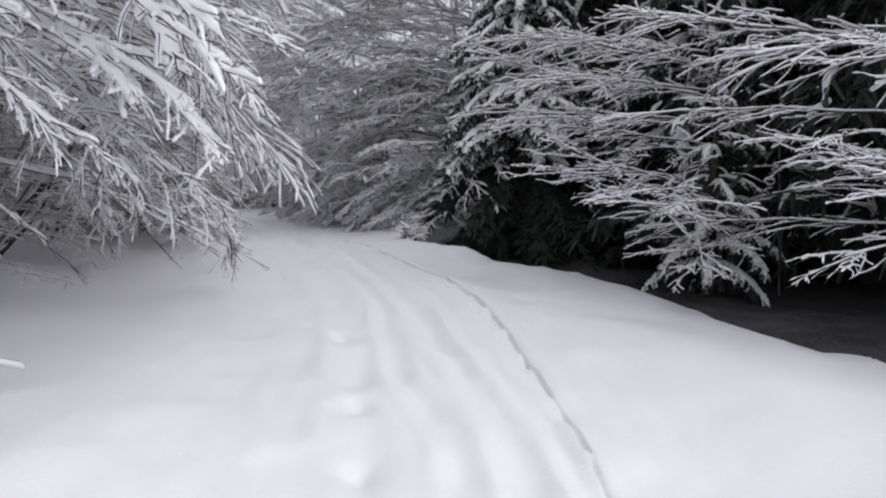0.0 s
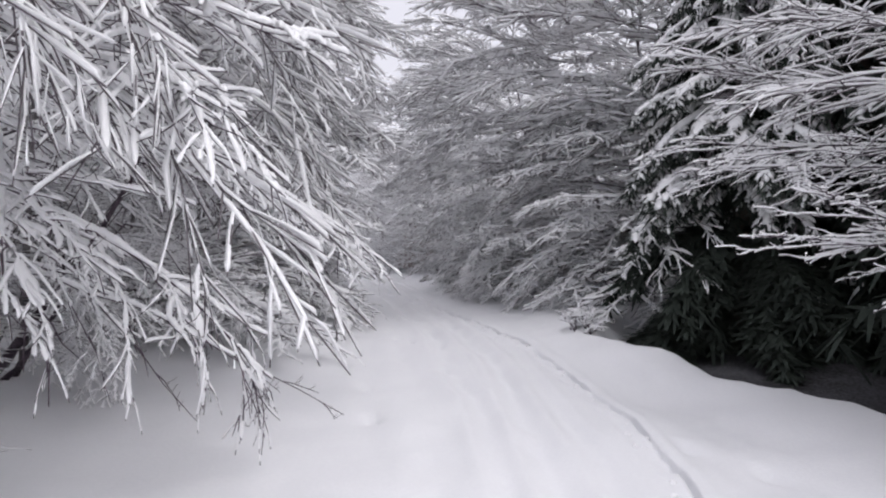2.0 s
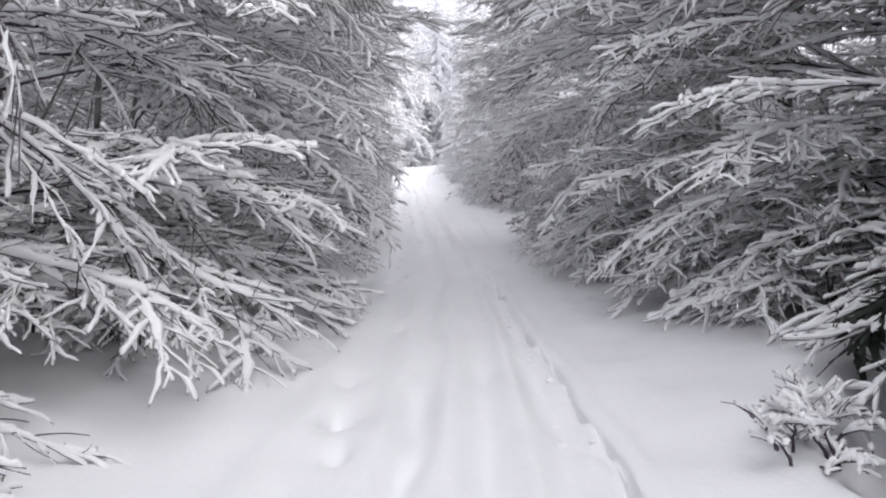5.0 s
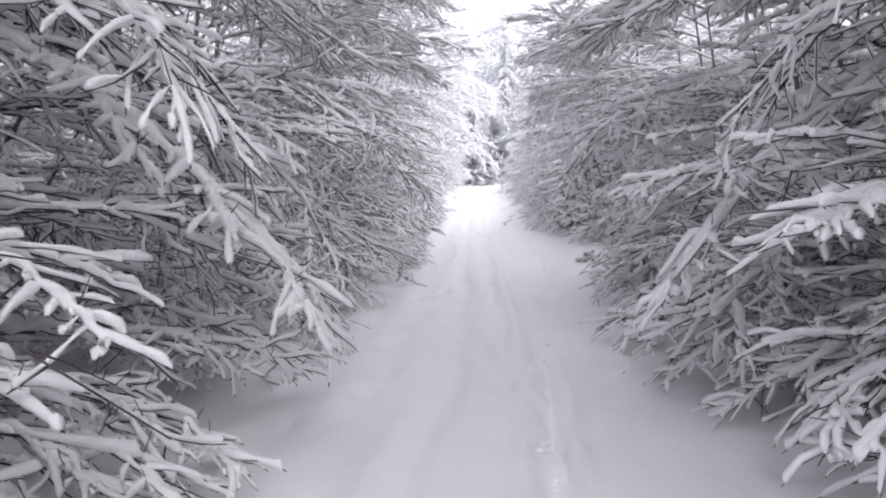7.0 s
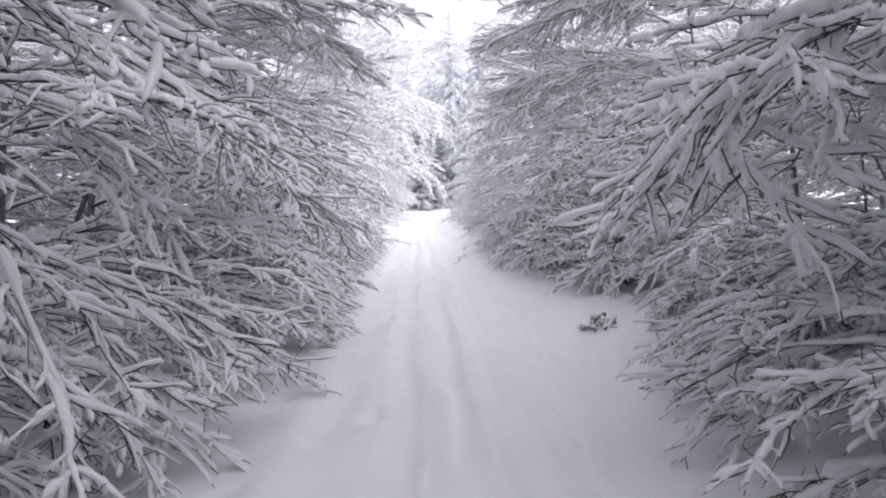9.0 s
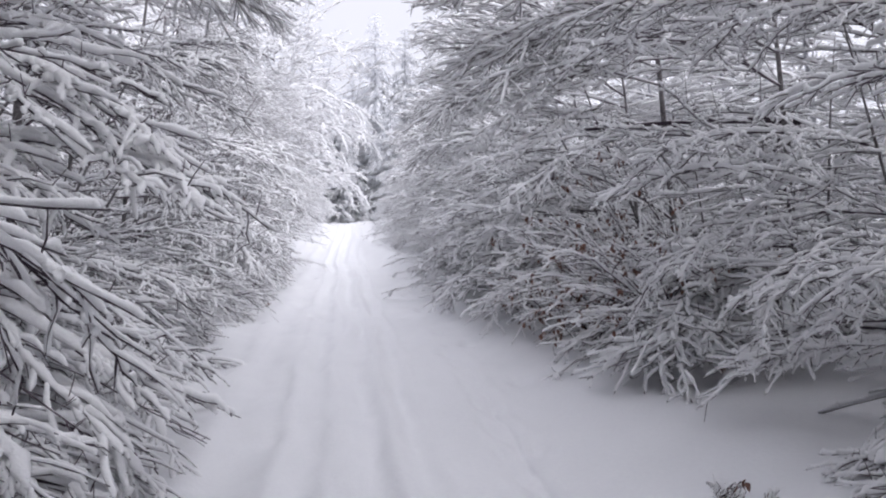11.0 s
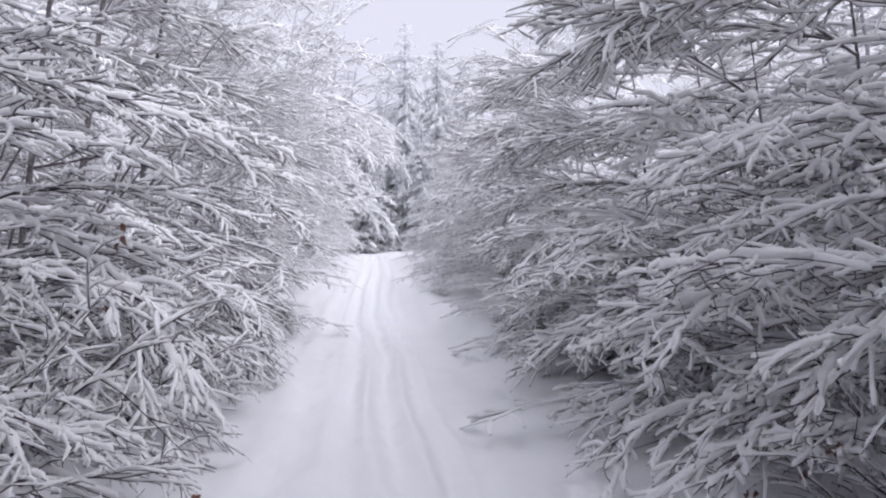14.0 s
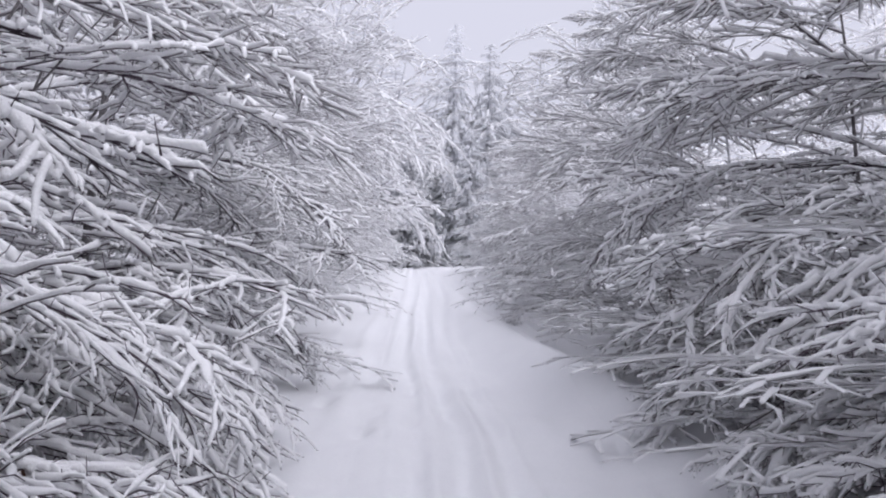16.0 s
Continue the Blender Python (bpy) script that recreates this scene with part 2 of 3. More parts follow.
def bank_edge(y):
    """Where the bright snow ends against the darkened floor of the spruce stand."""
    return np.interp(y, [-10, 0, 4.5, 6, 7.5, 8.6, 9.6, 10.2, 10.8, 11.5, 12.3, 13.2, 14.4, 16, 19], [2.5, 4.9, 5.0, 5.15, 5.45, 5.85, 5.95, 5.6, 5.25, 5.2, 5.05, 4.85, 5.4, 7.0, 9.5])


RUTS = [(-0.62, 0.12, 0.018), (-0.2, 0.075, 0.024), (0.16, 0.09, 0.036), (0.46, 0.07, 0.02), (-1.0, 0.12, 0.01)]


def furrow(y):
    return np.interp(y, [-30, 3.3, 4.35, 6.2, 7.6, 9.6, 10.7, 11.7, 12.8, 14, 15.5, 18.7, 20, 24.6, 30, 60], [-9, 2.22, 2.62, 3.25, 3.67, 4.04, 4.11, 4.16, 4.21, 4.21, 4.18, 4.14, 4.22, 4.57, 4.66, 4.7])


def ground_z(x, y):
    x, y = np.asarray(x, float), np.asarray(y, float)
    yy = np.clip(y, -30, 420)
    z = np.interp(yy - 1.5, ZR_Y, ZR_Z) * 0.25 + np.interp(yy, ZR_Y, ZR_Z) * 0.5 + np.interp(yy + 1.5, ZR_Y, ZR_Z) * 0.25
    d = x - centre(y)
    near = smoothstep(9, 3, np.abs(d))
    road = smoothstep(1.9, 1.0, np.abs(d))
    z = z + 0.05 * wave(x, y, 3, 5.0) * (1 - 0.6 * road) + 0.018 * wave(x, y, 4, 1.3) * near + 0.009 * wave(x, y, 5, 0.4) * near
    # soft shoulders of deeper snow
    z = z + 0.12 * smoothstep(1.1, 2.3, np.abs(d)) + 0.25 * smoothstep(2.5, 7, np.abs(d)) * smoothstep(12, 22, y)
    z = z + 0.35 * smoothstep(2.5, 9, -d) * (1 - smoothstep(12, 22, y))
    for off, w, dep in RUTS:
        dep = dep * (1.25 + 0.6 * smoothstep(10, 15, y))
        o = d - off - 0.07 * wave(y, y * 0, int(250 + off * 100), 8.0) - 0.035 * wave(y, y * 0, int(350 + off * 100), 3.0) - 0.012 * wave(y, y * 0, int(450 + off * 100), 1.1)
        z = z - dep * np.exp(-((o / w) ** 2)) * np.clip(0.6 + 0.6 * wave(y, y * 0, int(177 + off * 50), 3.0) + 0.4 * wave(x, y, int(190 + off * 50), 0.7), 0.05, 1.6) + 0.4 * dep * np.exp(-(((np.abs(o) - 1.9 * w) / (0.7 * w)) ** 2))
    # the narrow furrow that runs along the outer side
    fx = furrow(y)
    o = x - fx - 0.025 * wave(y, y * 0, 91, 1.3) - 0.012 * wave(y, y * 0, 94, 0.5)
    slit = smoothstep(19, 14, y) * (0.3 + 0.7 * smoothstep(3.5, 8, y))
    lump = wave(y, y * 0, 93, 0.8) + 0.6 * wave(y, y * 0, 95, 0.33)
    z = z - slit * 0.15 * np.exp(-((o / np.where(o > 0, 0.007, 0.013)) ** 2)) * np.clip(0.6 + 0.9 * lump, 0.0, 1.3)
    # the trodden side of the furrow, lumpy, below the untouched snow beyond it
    trough = 0.35 + 0.65 * smoothstep(3.5, 8, y) * smoothstep(22, 17, y) + 0.55 * smoothstep(22, 25, y)
    trough = trough * smoothstep(34, 30, y)
    z = z - trough * 0.026 * smoothstep(-0.2, -0.1, o) * smoothstep(0.03, -0.005, o) * np.clip(0.7 - 0.8 * wave(x * 2, y, 96, 0.4), -0.3, 1.7)
    z = z + trough * 0.02 * np.exp(-(((o - 0.08) / 0.06) ** 2))
    z = z - 0.17 * smoothstep(3.9, 4.9, x) * smoothstep(4.5, 7.5, y) * smoothstep(12, 10.2, y)
    # the smooth bank at the far bend
    cb = x - np.interp(y, [40, 43, 46, 52.4, 58], [5.6, 5.1, 4.75, 4.1, 4.0])
    z = z + smoothstep(41, 45, y) * smoothstep(60, 54, y) * (0.3 * smoothstep(-0.75, 0.0, cb) - 0.45 * smoothstep(0.0, 0.9, cb))
    # under the spruces the ground falls away a little
    e = x - bank_edge(y)
    z = z - (0.2 + 0.25 * smoothstep(8.5, 10.5, y)) * smoothstep(0.0, 0.8, e) * smoothstep(17.5, 14.5, y) + (0.1 * smoothstep(8.5, 10.5, y) - 0.07 * smoothstep(10, 7, y)) * np.exp(-(((e + 0.2) / 0.4) ** 2)) * smoothstep(17, 13, y)
    return z


def footprints(x, y, z):
    rng = np.random.default_rng(8)
    for i in range(70):
        fy = 1.5 + i * 0.62 + rng.uniform(-0.15, 0.15)
        lane = (-0.85, -0.5, 1.25)[int(rng.integers(0, 3))]
        if rng.random() < 0.25:
            continue
        fx = float(centre(fy)) + lane + (0.14 if i % 2 else -0.14) + rng.uniform(-0.08, 0.08)
        dep = rng.uniform(0.04, 0.09)
        g = np.exp(-(((x - fx) / 0.075) ** 2) - ((y - fy) / 0.16) ** 2)
        rim = np.exp(-(((x - fx) / 0.13) ** 2) - ((y - fy - 0.16) / 0.09) ** 2)
        z = z - dep * g + 0.3 * dep * rim
    return z


def stretch(fine, out, n, far):
    """Coordinates that are even inside and widen outwards to the horizon."""
    step = fine[1] - fine[0]
    more = []
    w, p = step, 0.0
    for i in range(n):
        w *= 1.28
        p += w
        more.append(p)
    k = far / more[-1]
    more = [m * (1 + (k - 1) * ((i + 1) / n) ** 3) for i, m in enumerate(more)]
    return np.concatenate([[fine[0] - m for m in reversed(more)], fine, [fine[-1] + m for m in more]])


gx = stretch(np.concatenate([np.arange(1.2, 2.2, 0.04), np.arange(2.2, 4.0, 0.021), np.arange(4.0, 4.2, 0.008), np.arange(4.2, 4.85, 0.025)]), 4, 34, 500)
gy = stretch(np.arange(0.5, 46, 0.085), 4, 29, 500)
X, Y = np.meshgrid(gx, gy)
X = X + (furrow(np.clip(Y, 0.5, 40)) - 4.1)
Z = footprints(X, Y, ground_z(X, Y))
nx, ny = len(gx), len(gy)
gv = np.stack([X, Y, Z], -1).reshape(-1, 3).tolist()
gf = [(j * nx + i, j * nx + i + 1, (j + 1) * nx + i + 1, (j + 1) * nx + i) for j in range(ny - 1) for i in range(nx - 1)]
ground = new("ground", mesh_of("ground", gv, gf, M_SNOW))
tagged(ground, "snow-covered forest track with shallow ruts and soft shoulders", "ground", kind="structure")

# floor of thin snow and litter under the spruces, its shade painted dark
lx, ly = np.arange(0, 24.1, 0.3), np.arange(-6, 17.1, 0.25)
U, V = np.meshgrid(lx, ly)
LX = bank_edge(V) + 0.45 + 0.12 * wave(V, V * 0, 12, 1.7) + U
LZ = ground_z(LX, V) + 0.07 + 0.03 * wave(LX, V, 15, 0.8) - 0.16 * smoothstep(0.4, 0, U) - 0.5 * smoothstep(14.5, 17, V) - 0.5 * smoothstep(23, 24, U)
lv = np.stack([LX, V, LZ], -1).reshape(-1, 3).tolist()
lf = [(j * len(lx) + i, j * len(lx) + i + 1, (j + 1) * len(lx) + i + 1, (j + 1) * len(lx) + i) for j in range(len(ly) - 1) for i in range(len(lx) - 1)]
floor = new("forest_floor", mesh_of("forest_floor", lv, lf, M_SHADED_LITTER))
tagged(floor, "thin snow and needle litter under spruces, shade put into its dark colour", "forest floor", kind="structure")


# ---- the leafless trees along the track ----
LIM_Y = [-5, 0, 3.3, 6, 9, 13, 16, 18, 20, 23, 25.5, 28, 30, 33, 36, 42, 46, 50, 56, 62, 70, 76, 90]
LIM_L = [-3.5, -0.7, 0.35, 1.2, 1.9, 1.9, 2.9, 3.05, 2.8, 2.7, 2.95, 2.95, 2.6, 2.4, 2.5, 2.5, 2.4, 2.3, 2.3, 2.2, 2.0, 1.6, 0]
LIM_R = [3.5, 4.6, 4.9, 5.1, 4.6, 4.9, 5.2, 4.8, 4.65, 4.7, 5.4, 5.7, 5.4, 5.0, 4.75, 4.9, 5.0, 4.6, 4.6, 4.7, 4.2, 3.0, 2]


def trunk_mesh(seed, height, radius, lean, mat):
    rng = np.random.default_rng(seed)
    s = Soup()
    k = 10
    p = curve_path((0, 0, -0.15), 0, 90 - lean * 0.3, 90 - lean, height, k, rng, 1.5)
    s.tube(p, np.concatenate([[radius * 1.35], np.linspace(radius, radius * 0.22, k - 1)]), 8, rng=rng, rough=0.06)
    return s.mesh("trunk", mat), p


TRUNKS = [trunk_mesh(40 + i, 6.6, 0.03 + 0.004 * i, 11, M_TRUNK) for i in range(5)]
# the same trunks in the pale colour that carries haze and rime
HAZED_TRUNKS = [trunk_mesh(40 + i, 6.6, 0.03 + 0.004 * i, 9, M_HAZE_RIME) for i in range(5)]


def clear(pts, overhang):
    """Whether a branch stays out of the open way above the track."""
    l = np.interp(pts[:, 1], LIM_Y, LIM_L)
    r = np.interp(pts[:, 1], LIM_Y, LIM_R)
    over = pts[:, 2] - ground_z(pts[:, 0], pts[:, 1])
    free = np.where(over > 3.0, overhang, np.where(over > 1.0, 0.3, 0.0))
    free = np.where((pts[:, 1] < 5.5) & (over < 1.5) & (pts[:, 0] < 3), -0.8, free)
    free = np.where((pts[:, 1] > 34) & (pts[:, 0] < 3.5), np.minimum(free, 0.1 - 0.32 * (over - 2.4)), free)
    mid = 0.5 * (l + r)
    bad = np.where(pts[:, 0] < mid, pts[:, 0] > l + free, pts[:, 0] < r - free)
    return bad.mean() < 0.02


def beech(x, y, side, seed, height, limbs, label, styles=None, low=0.3, overhang=0.85, near=True, spread=40, top=0.93, lowest=5, heavies=1):
    """A young leafless beech; side +1: the track lies towards +x."""
    rng = np.random.default_rng(seed)
    base = float(ground_z(x, y))
    root = new("beech_tree")
    root.matrix_basis = pose(x, y, base)
    tagged(root, label, "tree", "beeches along the track")
    mesh, line = TRUNKS[seed % len(TRUNKS)]
    sc = height / 6.6
    turn = 0 if side > 0 else 180
    part("trunk", mesh, root, pose(0, 0, 0, 0, 0, turn) @ Matrix.Diagonal((sc, sc, sc, 1)))
    for i in range(3):
        other, _ = TRUNKS[int(rng.integers(0, len(TRUNKS)))]
        g = rng.uniform(0.4, 0.62)
        part("trunk", other, root, pose(rng.uniform(-0.35, 0.2) * side, rng.uniform(-0.8, 0.8), 0, 0, rng.uniform(6, 32) * side, rng.uniform(-30, 30)) @ Matrix.Diagonal((g * 0.8, g * 0.8, g * sc, 1)))
    for i in range(limbs + lowest + 3):
        h = low + (height * top - low) * ((i - lowest + rng.uniform(0, 0.8)) / limbs) ** 1.15 if i >= lowest else rng.uniform(0.2, 1.3)
        fromtop = h / height
        az = rng.normal(0, spread) if rng.random() < 0.88 else rng.uniform(-180, 180)
        if i >= limbs + lowest:
            h, az, style = height * rng.uniform(0.86, 0.97), rng.uniform(-180, 180), "high"
            fromtop = 1.6
        elif i < lowest:
            style = "low"
        elif styles:
            style = styles[int(rng.integers(0, len(styles)))] if heavies == 0 or rng.random() > 0.16 else "heavy"
        elif fromtop > 0.62:
            style = "high" if rng.random() < 0.6 else "mid"
        else:
            style = ("mid", "mid", "weep", "low", "mid", "heavy")[int(rng.integers(0, 6))]
        pool = LIMB_SET[("" if near and h < 2.5 else "mid_") + style]
        tip, bm_, sm_, pts, _, _ = pool[int(rng.integers(0, len(pool)))]
        want = rng.uniform(2.6, 3.7) * (1 - 0.35 * max(0, fromtop - 0.6))
        tilt = rng.uniform(-7, 7)
        for attempt in range(9):
            k = want / tip[0]
            drop = tip[2] * k ** 0.6 + want * math.sin(radians(tilt))
            hh = max(h, 0.12 - drop) if i >= lowest else max(h * 0.6, 0.08 - drop)
            q = at(line * sc, min(0.97, (hh + 0.15) / height))
            m = pose(q[0] * (1 if side > 0 else -1), q[1] * (1 if side > 0 else -1), q[2], 0, 0, turn + az) @ pose(0, 0, 0, 0, -tilt) @ Matrix.Diagonal((k, k, k ** 0.6, 1))
            wm = np.array(pose(x, y, base) @ m)
            if clear(pts @ wm[:3, :3].T + wm[:3, 3], overhang):
                break
            want *= 0.88
            az *= 0.95
        else:
            continue
        limb = part("limb", bm_, root, m)
        part("snow", sm_, limb, None, "fresh snow lying along the twigs")
    return root


def crown(seed, height, limbs, pre, spread):
    """A whole crown for trees that stand farther off: twigs and snow."""
    rng = np.random.default_rng(seed)
    wood, snow = Soup(), Soup()
    for i in range(limbs):
        h = 0.5 + (height * 0.95 - 0.5) * (i + rng.uniform(0, 0.8)) / limbs
        style = "low" if h < 1 else ("high", "mid")[int(rng.random() < 0.5)] if h > height * 0.55 else ("mid", "weep", "low")[int(rng.integers(0, 3))]
        pool = LIMB_SET[pre + style]
        tip, _, _, _, b, sn = pool[int(rng.integers(0, len(pool)))]
        k = rng.uniform(0.85, 1.3) * (1 - 0.45 * max(0, h / height - 0.5))
        m = pose(0, 0, max(h, 0.2 - tip[2] * k), 0, rng.uniform(-8, 8), rng.normal(0, spread)) @ Matrix.Diagonal((k, k, k, 1))
        wood.add(b, m)
        snow.add(sn, m)
    return wood.mesh("twigs", M_HAZE_FROST), snow.mesh("crown_snow", M_CAP), height


CROWNS = {
    "inner": [crown(50 + i, 6.5, 20, "inner_", 80) for i in range(4)],
    "back": [crown(60 + i, 6.5, 18, "far_", 75) for i in range(4)],
    "wood": [crown(75 + i, 6.5, 26, "far_", 100) for i in range(4)],
    "edge": [crown(70 + i, 6.5, 16, "mid_", 50) for i in range(4)],
}


def far_beech(x, y, side, seed, height, label, kind="back", wide=1.0):
    rng = np.random.default_rng(seed)
    root = new("beech_tree")
    root.matrix_basis = pose(x, y, float(ground_z(x, y)))
    tagged(root, label, "tree", "trees of the wood")
    mesh, line = (TRUNKS if height < 4 else HAZED_TRUNKS)[seed % len(TRUNKS)]
    sc = height / 6.6
    turn = (0 if side > 0 else 180) + rng.uniform(-22, 22)
    part("trunk", mesh, root, pose(0, 0, 0, 0, 0, turn) @ Matrix.Diagonal((1.2 * sc, 1.2 * sc, 0.88 * sc, 1)))
    w, sn, h0 = CROWNS[kind][int(rng.integers(0, 4))]
    k = height / h0
    c = part("crown", w, root, pose(0, 0, 0, 0, 0, turn) @ Matrix.Diagonal((wide * k ** 0.5, wide * k ** 0.5, k, 1)))
    part("snow", sn, c, None, "snow lying on every twig")
    return root


LEFT = "slender leafless beech bowed by fresh snow over the track"
rng_t = np.random.default_rng(21)
for i, (x, y, h, n) in enumerate([
    (-2.7, 3.8, 6.0, 12), (-2.2, 6.0, 6.4, 13), (-1.6, 8.3, 6.2, 13), (-1.3, 10.6, 6.6, 13), (-1.1, 12.8, 6.0, 12),
    (-0.5, 15.0, 6.4, 12), (-0.1, 17.0, 6.2, 12), (0.0, 18.9, 6.6, 12), (-0.3, 20.9, 6.0, 12), (0.0, 22.9, 6.8, 12)]):
    beech(x, y, 1, 1000 + i, h, n, LEFT, styles=("cascade", "cascade", "weep") if y < 14 else ("cascade", "weep", "mid", "mid"), lowest=0 if y < 14.5 else 5, low=1.7 if y < 14.5 else 0.5)
for i in range(10):
    beech(-0.2 + rng_t.uniform(-0.3, 0.3), 25.0 + i * 2.1 + rng_t.uniform(-0.4, 0.4), 1, 1100 + i, rng_t.uniform(6.4, 7.8), 13, LEFT, lowest=6)
RIGHT = "leafless beech with long snow-laden branches beside the track"
for i in range(14):
    tree = beech(7.5 + rng_t.uniform(-0.3, 0.4), 17.2 + i * 2.05 + rng_t.uniform(-0.4, 0.4), -1, 1200 + i, rng_t.uniform(5.4, 6.6) if i < 9 else rng_t.uniform(4.2, 4.9), 12, RIGHT, overhang=0.85 if i < 8 else 0.1, lowest=3 if 5 < i < 9 else 6)
    if i == 7:
        dead = Soup()
        dead.tube(curve_path((0, 0, 2.0), 148, 4, -3, 2.2, 7, rng_t, 2), np.linspace(0.034, 0.016, 7), 7)
        part("limb", dead.mesh("dead_limb", M_BARK), tree, None, "dark dead limb bare of snow")


for i, (x, y, h) in enumerate([(8.5, 15.6, 5.6), (8.0, 16.6, 6.2)]):
    beech(x, y, -1, 1290 + i, h, 11, RIGHT, lowest=1 + 5 * i, low=1.2 - 0.7 * i)


def reach(tree, start, tip, seed):
    """A thin limb that reaches low over the snow: snow on its inner part, bare dark twigs at the end."""
    rng = np.random.default_rng(seed)
    a, b = np.array(start, float), np.array(tip, float)
    o = np.array(tree.matrix_basis.translation)
    u = np.linspace(0, 1, 12)[:, None]
    line = a + (b - a) * u + np.array([0, 0, 1.0]) * (0.22 * np.sin(math.pi * u) ** 1.0) + rng.normal(0, 0.014, (12, 3)) - o
    wood, snow = Soup(), Soup()
    wood.tube(line, np.linspace(0.012, 0.0025, 12), 5)
    snow_on(snow, line[:10], 0.007, 0.017, rng, 6, 20)
    for j in range(11):
        q = 0.3 + 0.68 * (j + rng.uniform(0, 0.7)) / 11
        az, el = heading(line, q)
        sub = curve_path(at(line, q), az + (1 if j % 2 else -1) * rng.uniform(20, 50), el + rng.uniform(-12, 16), el - rng.uniform(-8, 20), rng.uniform(0.16, 0.45) * (1.25 - 0.6 * q), 6, rng, 9, 1.0, 9)
        wood.tube(sub, np.linspace(0.0048, 0.0018, 6), 3)
        if q < 0.8:
            snow_on(snow, sub[:5], 0.003, 0.0125, rng, 5, 9)
        for k in range(3):
            p = at(sub, rng.uniform(0.3, 1))
            wood.tube(curve_path(p, az + rng.uniform(-50, 50), rng.uniform(10, 60), 40, rng.uniform(0.03, 0.09), 3, rng, 8), (0.0026, 0.002, 0.0014), 3)
    limb = part("limb", wood.mesh("reaching_limb", M_BARK), tree)
    part("snow", snow.mesh("reaching_snow", M_CAP), limb, None, "fresh snow on the inner part of the limb")


TREES = [ob for ob in bpy.data.objects if ob.name.startswith("beech_tree")]
for i, (tx, ty, up) in enumerate([
    (1.9, 9.5, 0.22), (0.92, 9.3, 0.2), (0.33, 9.8, 0.25), (0.0, 8.4, 0.25), (1.6, 12.3, 0.22), (1.0, 11.6, 0.25), (1.4, 10.2, 0.25), (0.9, 12.0, 0.5), (2.25, 15.6, 0.3), (1.9, 14.4, 0.35), (3.1, 16.4, 0.7), (3.05, 18.6, 0.7), (2.95, 28.3, 0.3), (2.75, 27.2, 0.5), (2.6, 24.0, 0.5), (2.5, 31.5, 0.35), (2.45, 35.6, 0.4), (2.6, 39.0, 0.3),
    (4.9, 20.0, 0.35), (4.85, 23.0, 0.4), (5.35, 26.0, 0.4), (5.25, 31.0, 0.3), (5.0, 34.8, 0.45), (4.95, 37.6, 0.35), (5.1, 40.5, 0.4)]):
    side = [ob for ob in TREES if (ob.matrix_basis.translation.x > 3.5) == (tx > 3.5)]
    tree = min(side, key=lambda ob: abs(ob.matrix_basis.translation.y - ty - 0.9))
    p = tree.matrix_basis.translation
    reach(tree, (p.x, p.y, p.z + up + (0.55 if ty > 16 else 1.0 + 0.9 * (i % 3))), (tx, ty, float(ground_z(tx, ty)) + up), 4000 + i)


def bough_to(tip, style, variant, rise):
    """A long limb from the nearest tree whose end hangs at a given place."""
    side = [ob for ob in TREES if (ob.matrix_basis.translation.x > 3.5) == (tip[0] > 3.9)]
    tree = min(side, key=lambda ob: abs(ob.matrix_basis.translation.y - tip[1] - 0.3))
    p = tree.matrix_basis.translation
    end, wood, snow, _, _, _ = LIMB_SET[style][variant]
    want = Vector(tip) - Vector((p.x, p.y, p.z + rise))
    flat = math.hypot(want.x, want.y)
    k = flat / end[0]
    lift = math.degrees(math.atan2(want.z - end[2] * k ** 0.6, flat))
    m = pose(0, 0, rise, 0, 0, math.degrees(math.atan2(want.y, want.x))) @ pose(0, 0, 0, 0, -lift) @ Matrix.Diagonal((k, k, k ** 0.6, 1))
    limb = part("limb", wood, tree, m)
    part("snow", snow, limb, None, "thick snow lying along the limb")


for i, (tip, style, rise) in enumerate([
    ((3.3, 18.6, 1.25), "heavy", 2.3), ((2.6, 25.3, 0.85), "heavy", 2.2), ((3.1, 25.6, 1.75), "weep", 2.4), ((2.85, 27.7, 2.1), "mid", 2.4), ((2.9, 22.4, 1.0), "weep", 2.0),
    ((2.4, 36.6, 1.1), "heavy", 1.5), ((2.2, 33.2, 1.7), "weep", 2.4), ((2.4, 39.8, 1.0), "heavy", 1.3),
    ((4.85, 23.8, 1.9), "mid", 2.2), ((4.72, 18.5, 1.45), "heavy", 2.0), ((4.9, 17.6, 0.9), "mid", 1.5), ((5.0, 33.2, 2.75), "mid", 3.0), ((5.1, 39.5, 1.7), "heavy", 1.9), ((5.2, 37.2, 1.2), "mid", 1.5)]):
    bough_to(tip, style, i % 4, rise)

# the leaning dark stem low in the bank of trees
stem_rng = np.random.default_rng(77)
leaning = new("leaning_beech")
leaning.matrix_basis = pose(-1.25, 11.9, float(ground_z(-1.25, 11.9)))
tagged(leaning, "crooked dark beech stem leaning out, snow along its upper side", "tree", "beeches along the track")
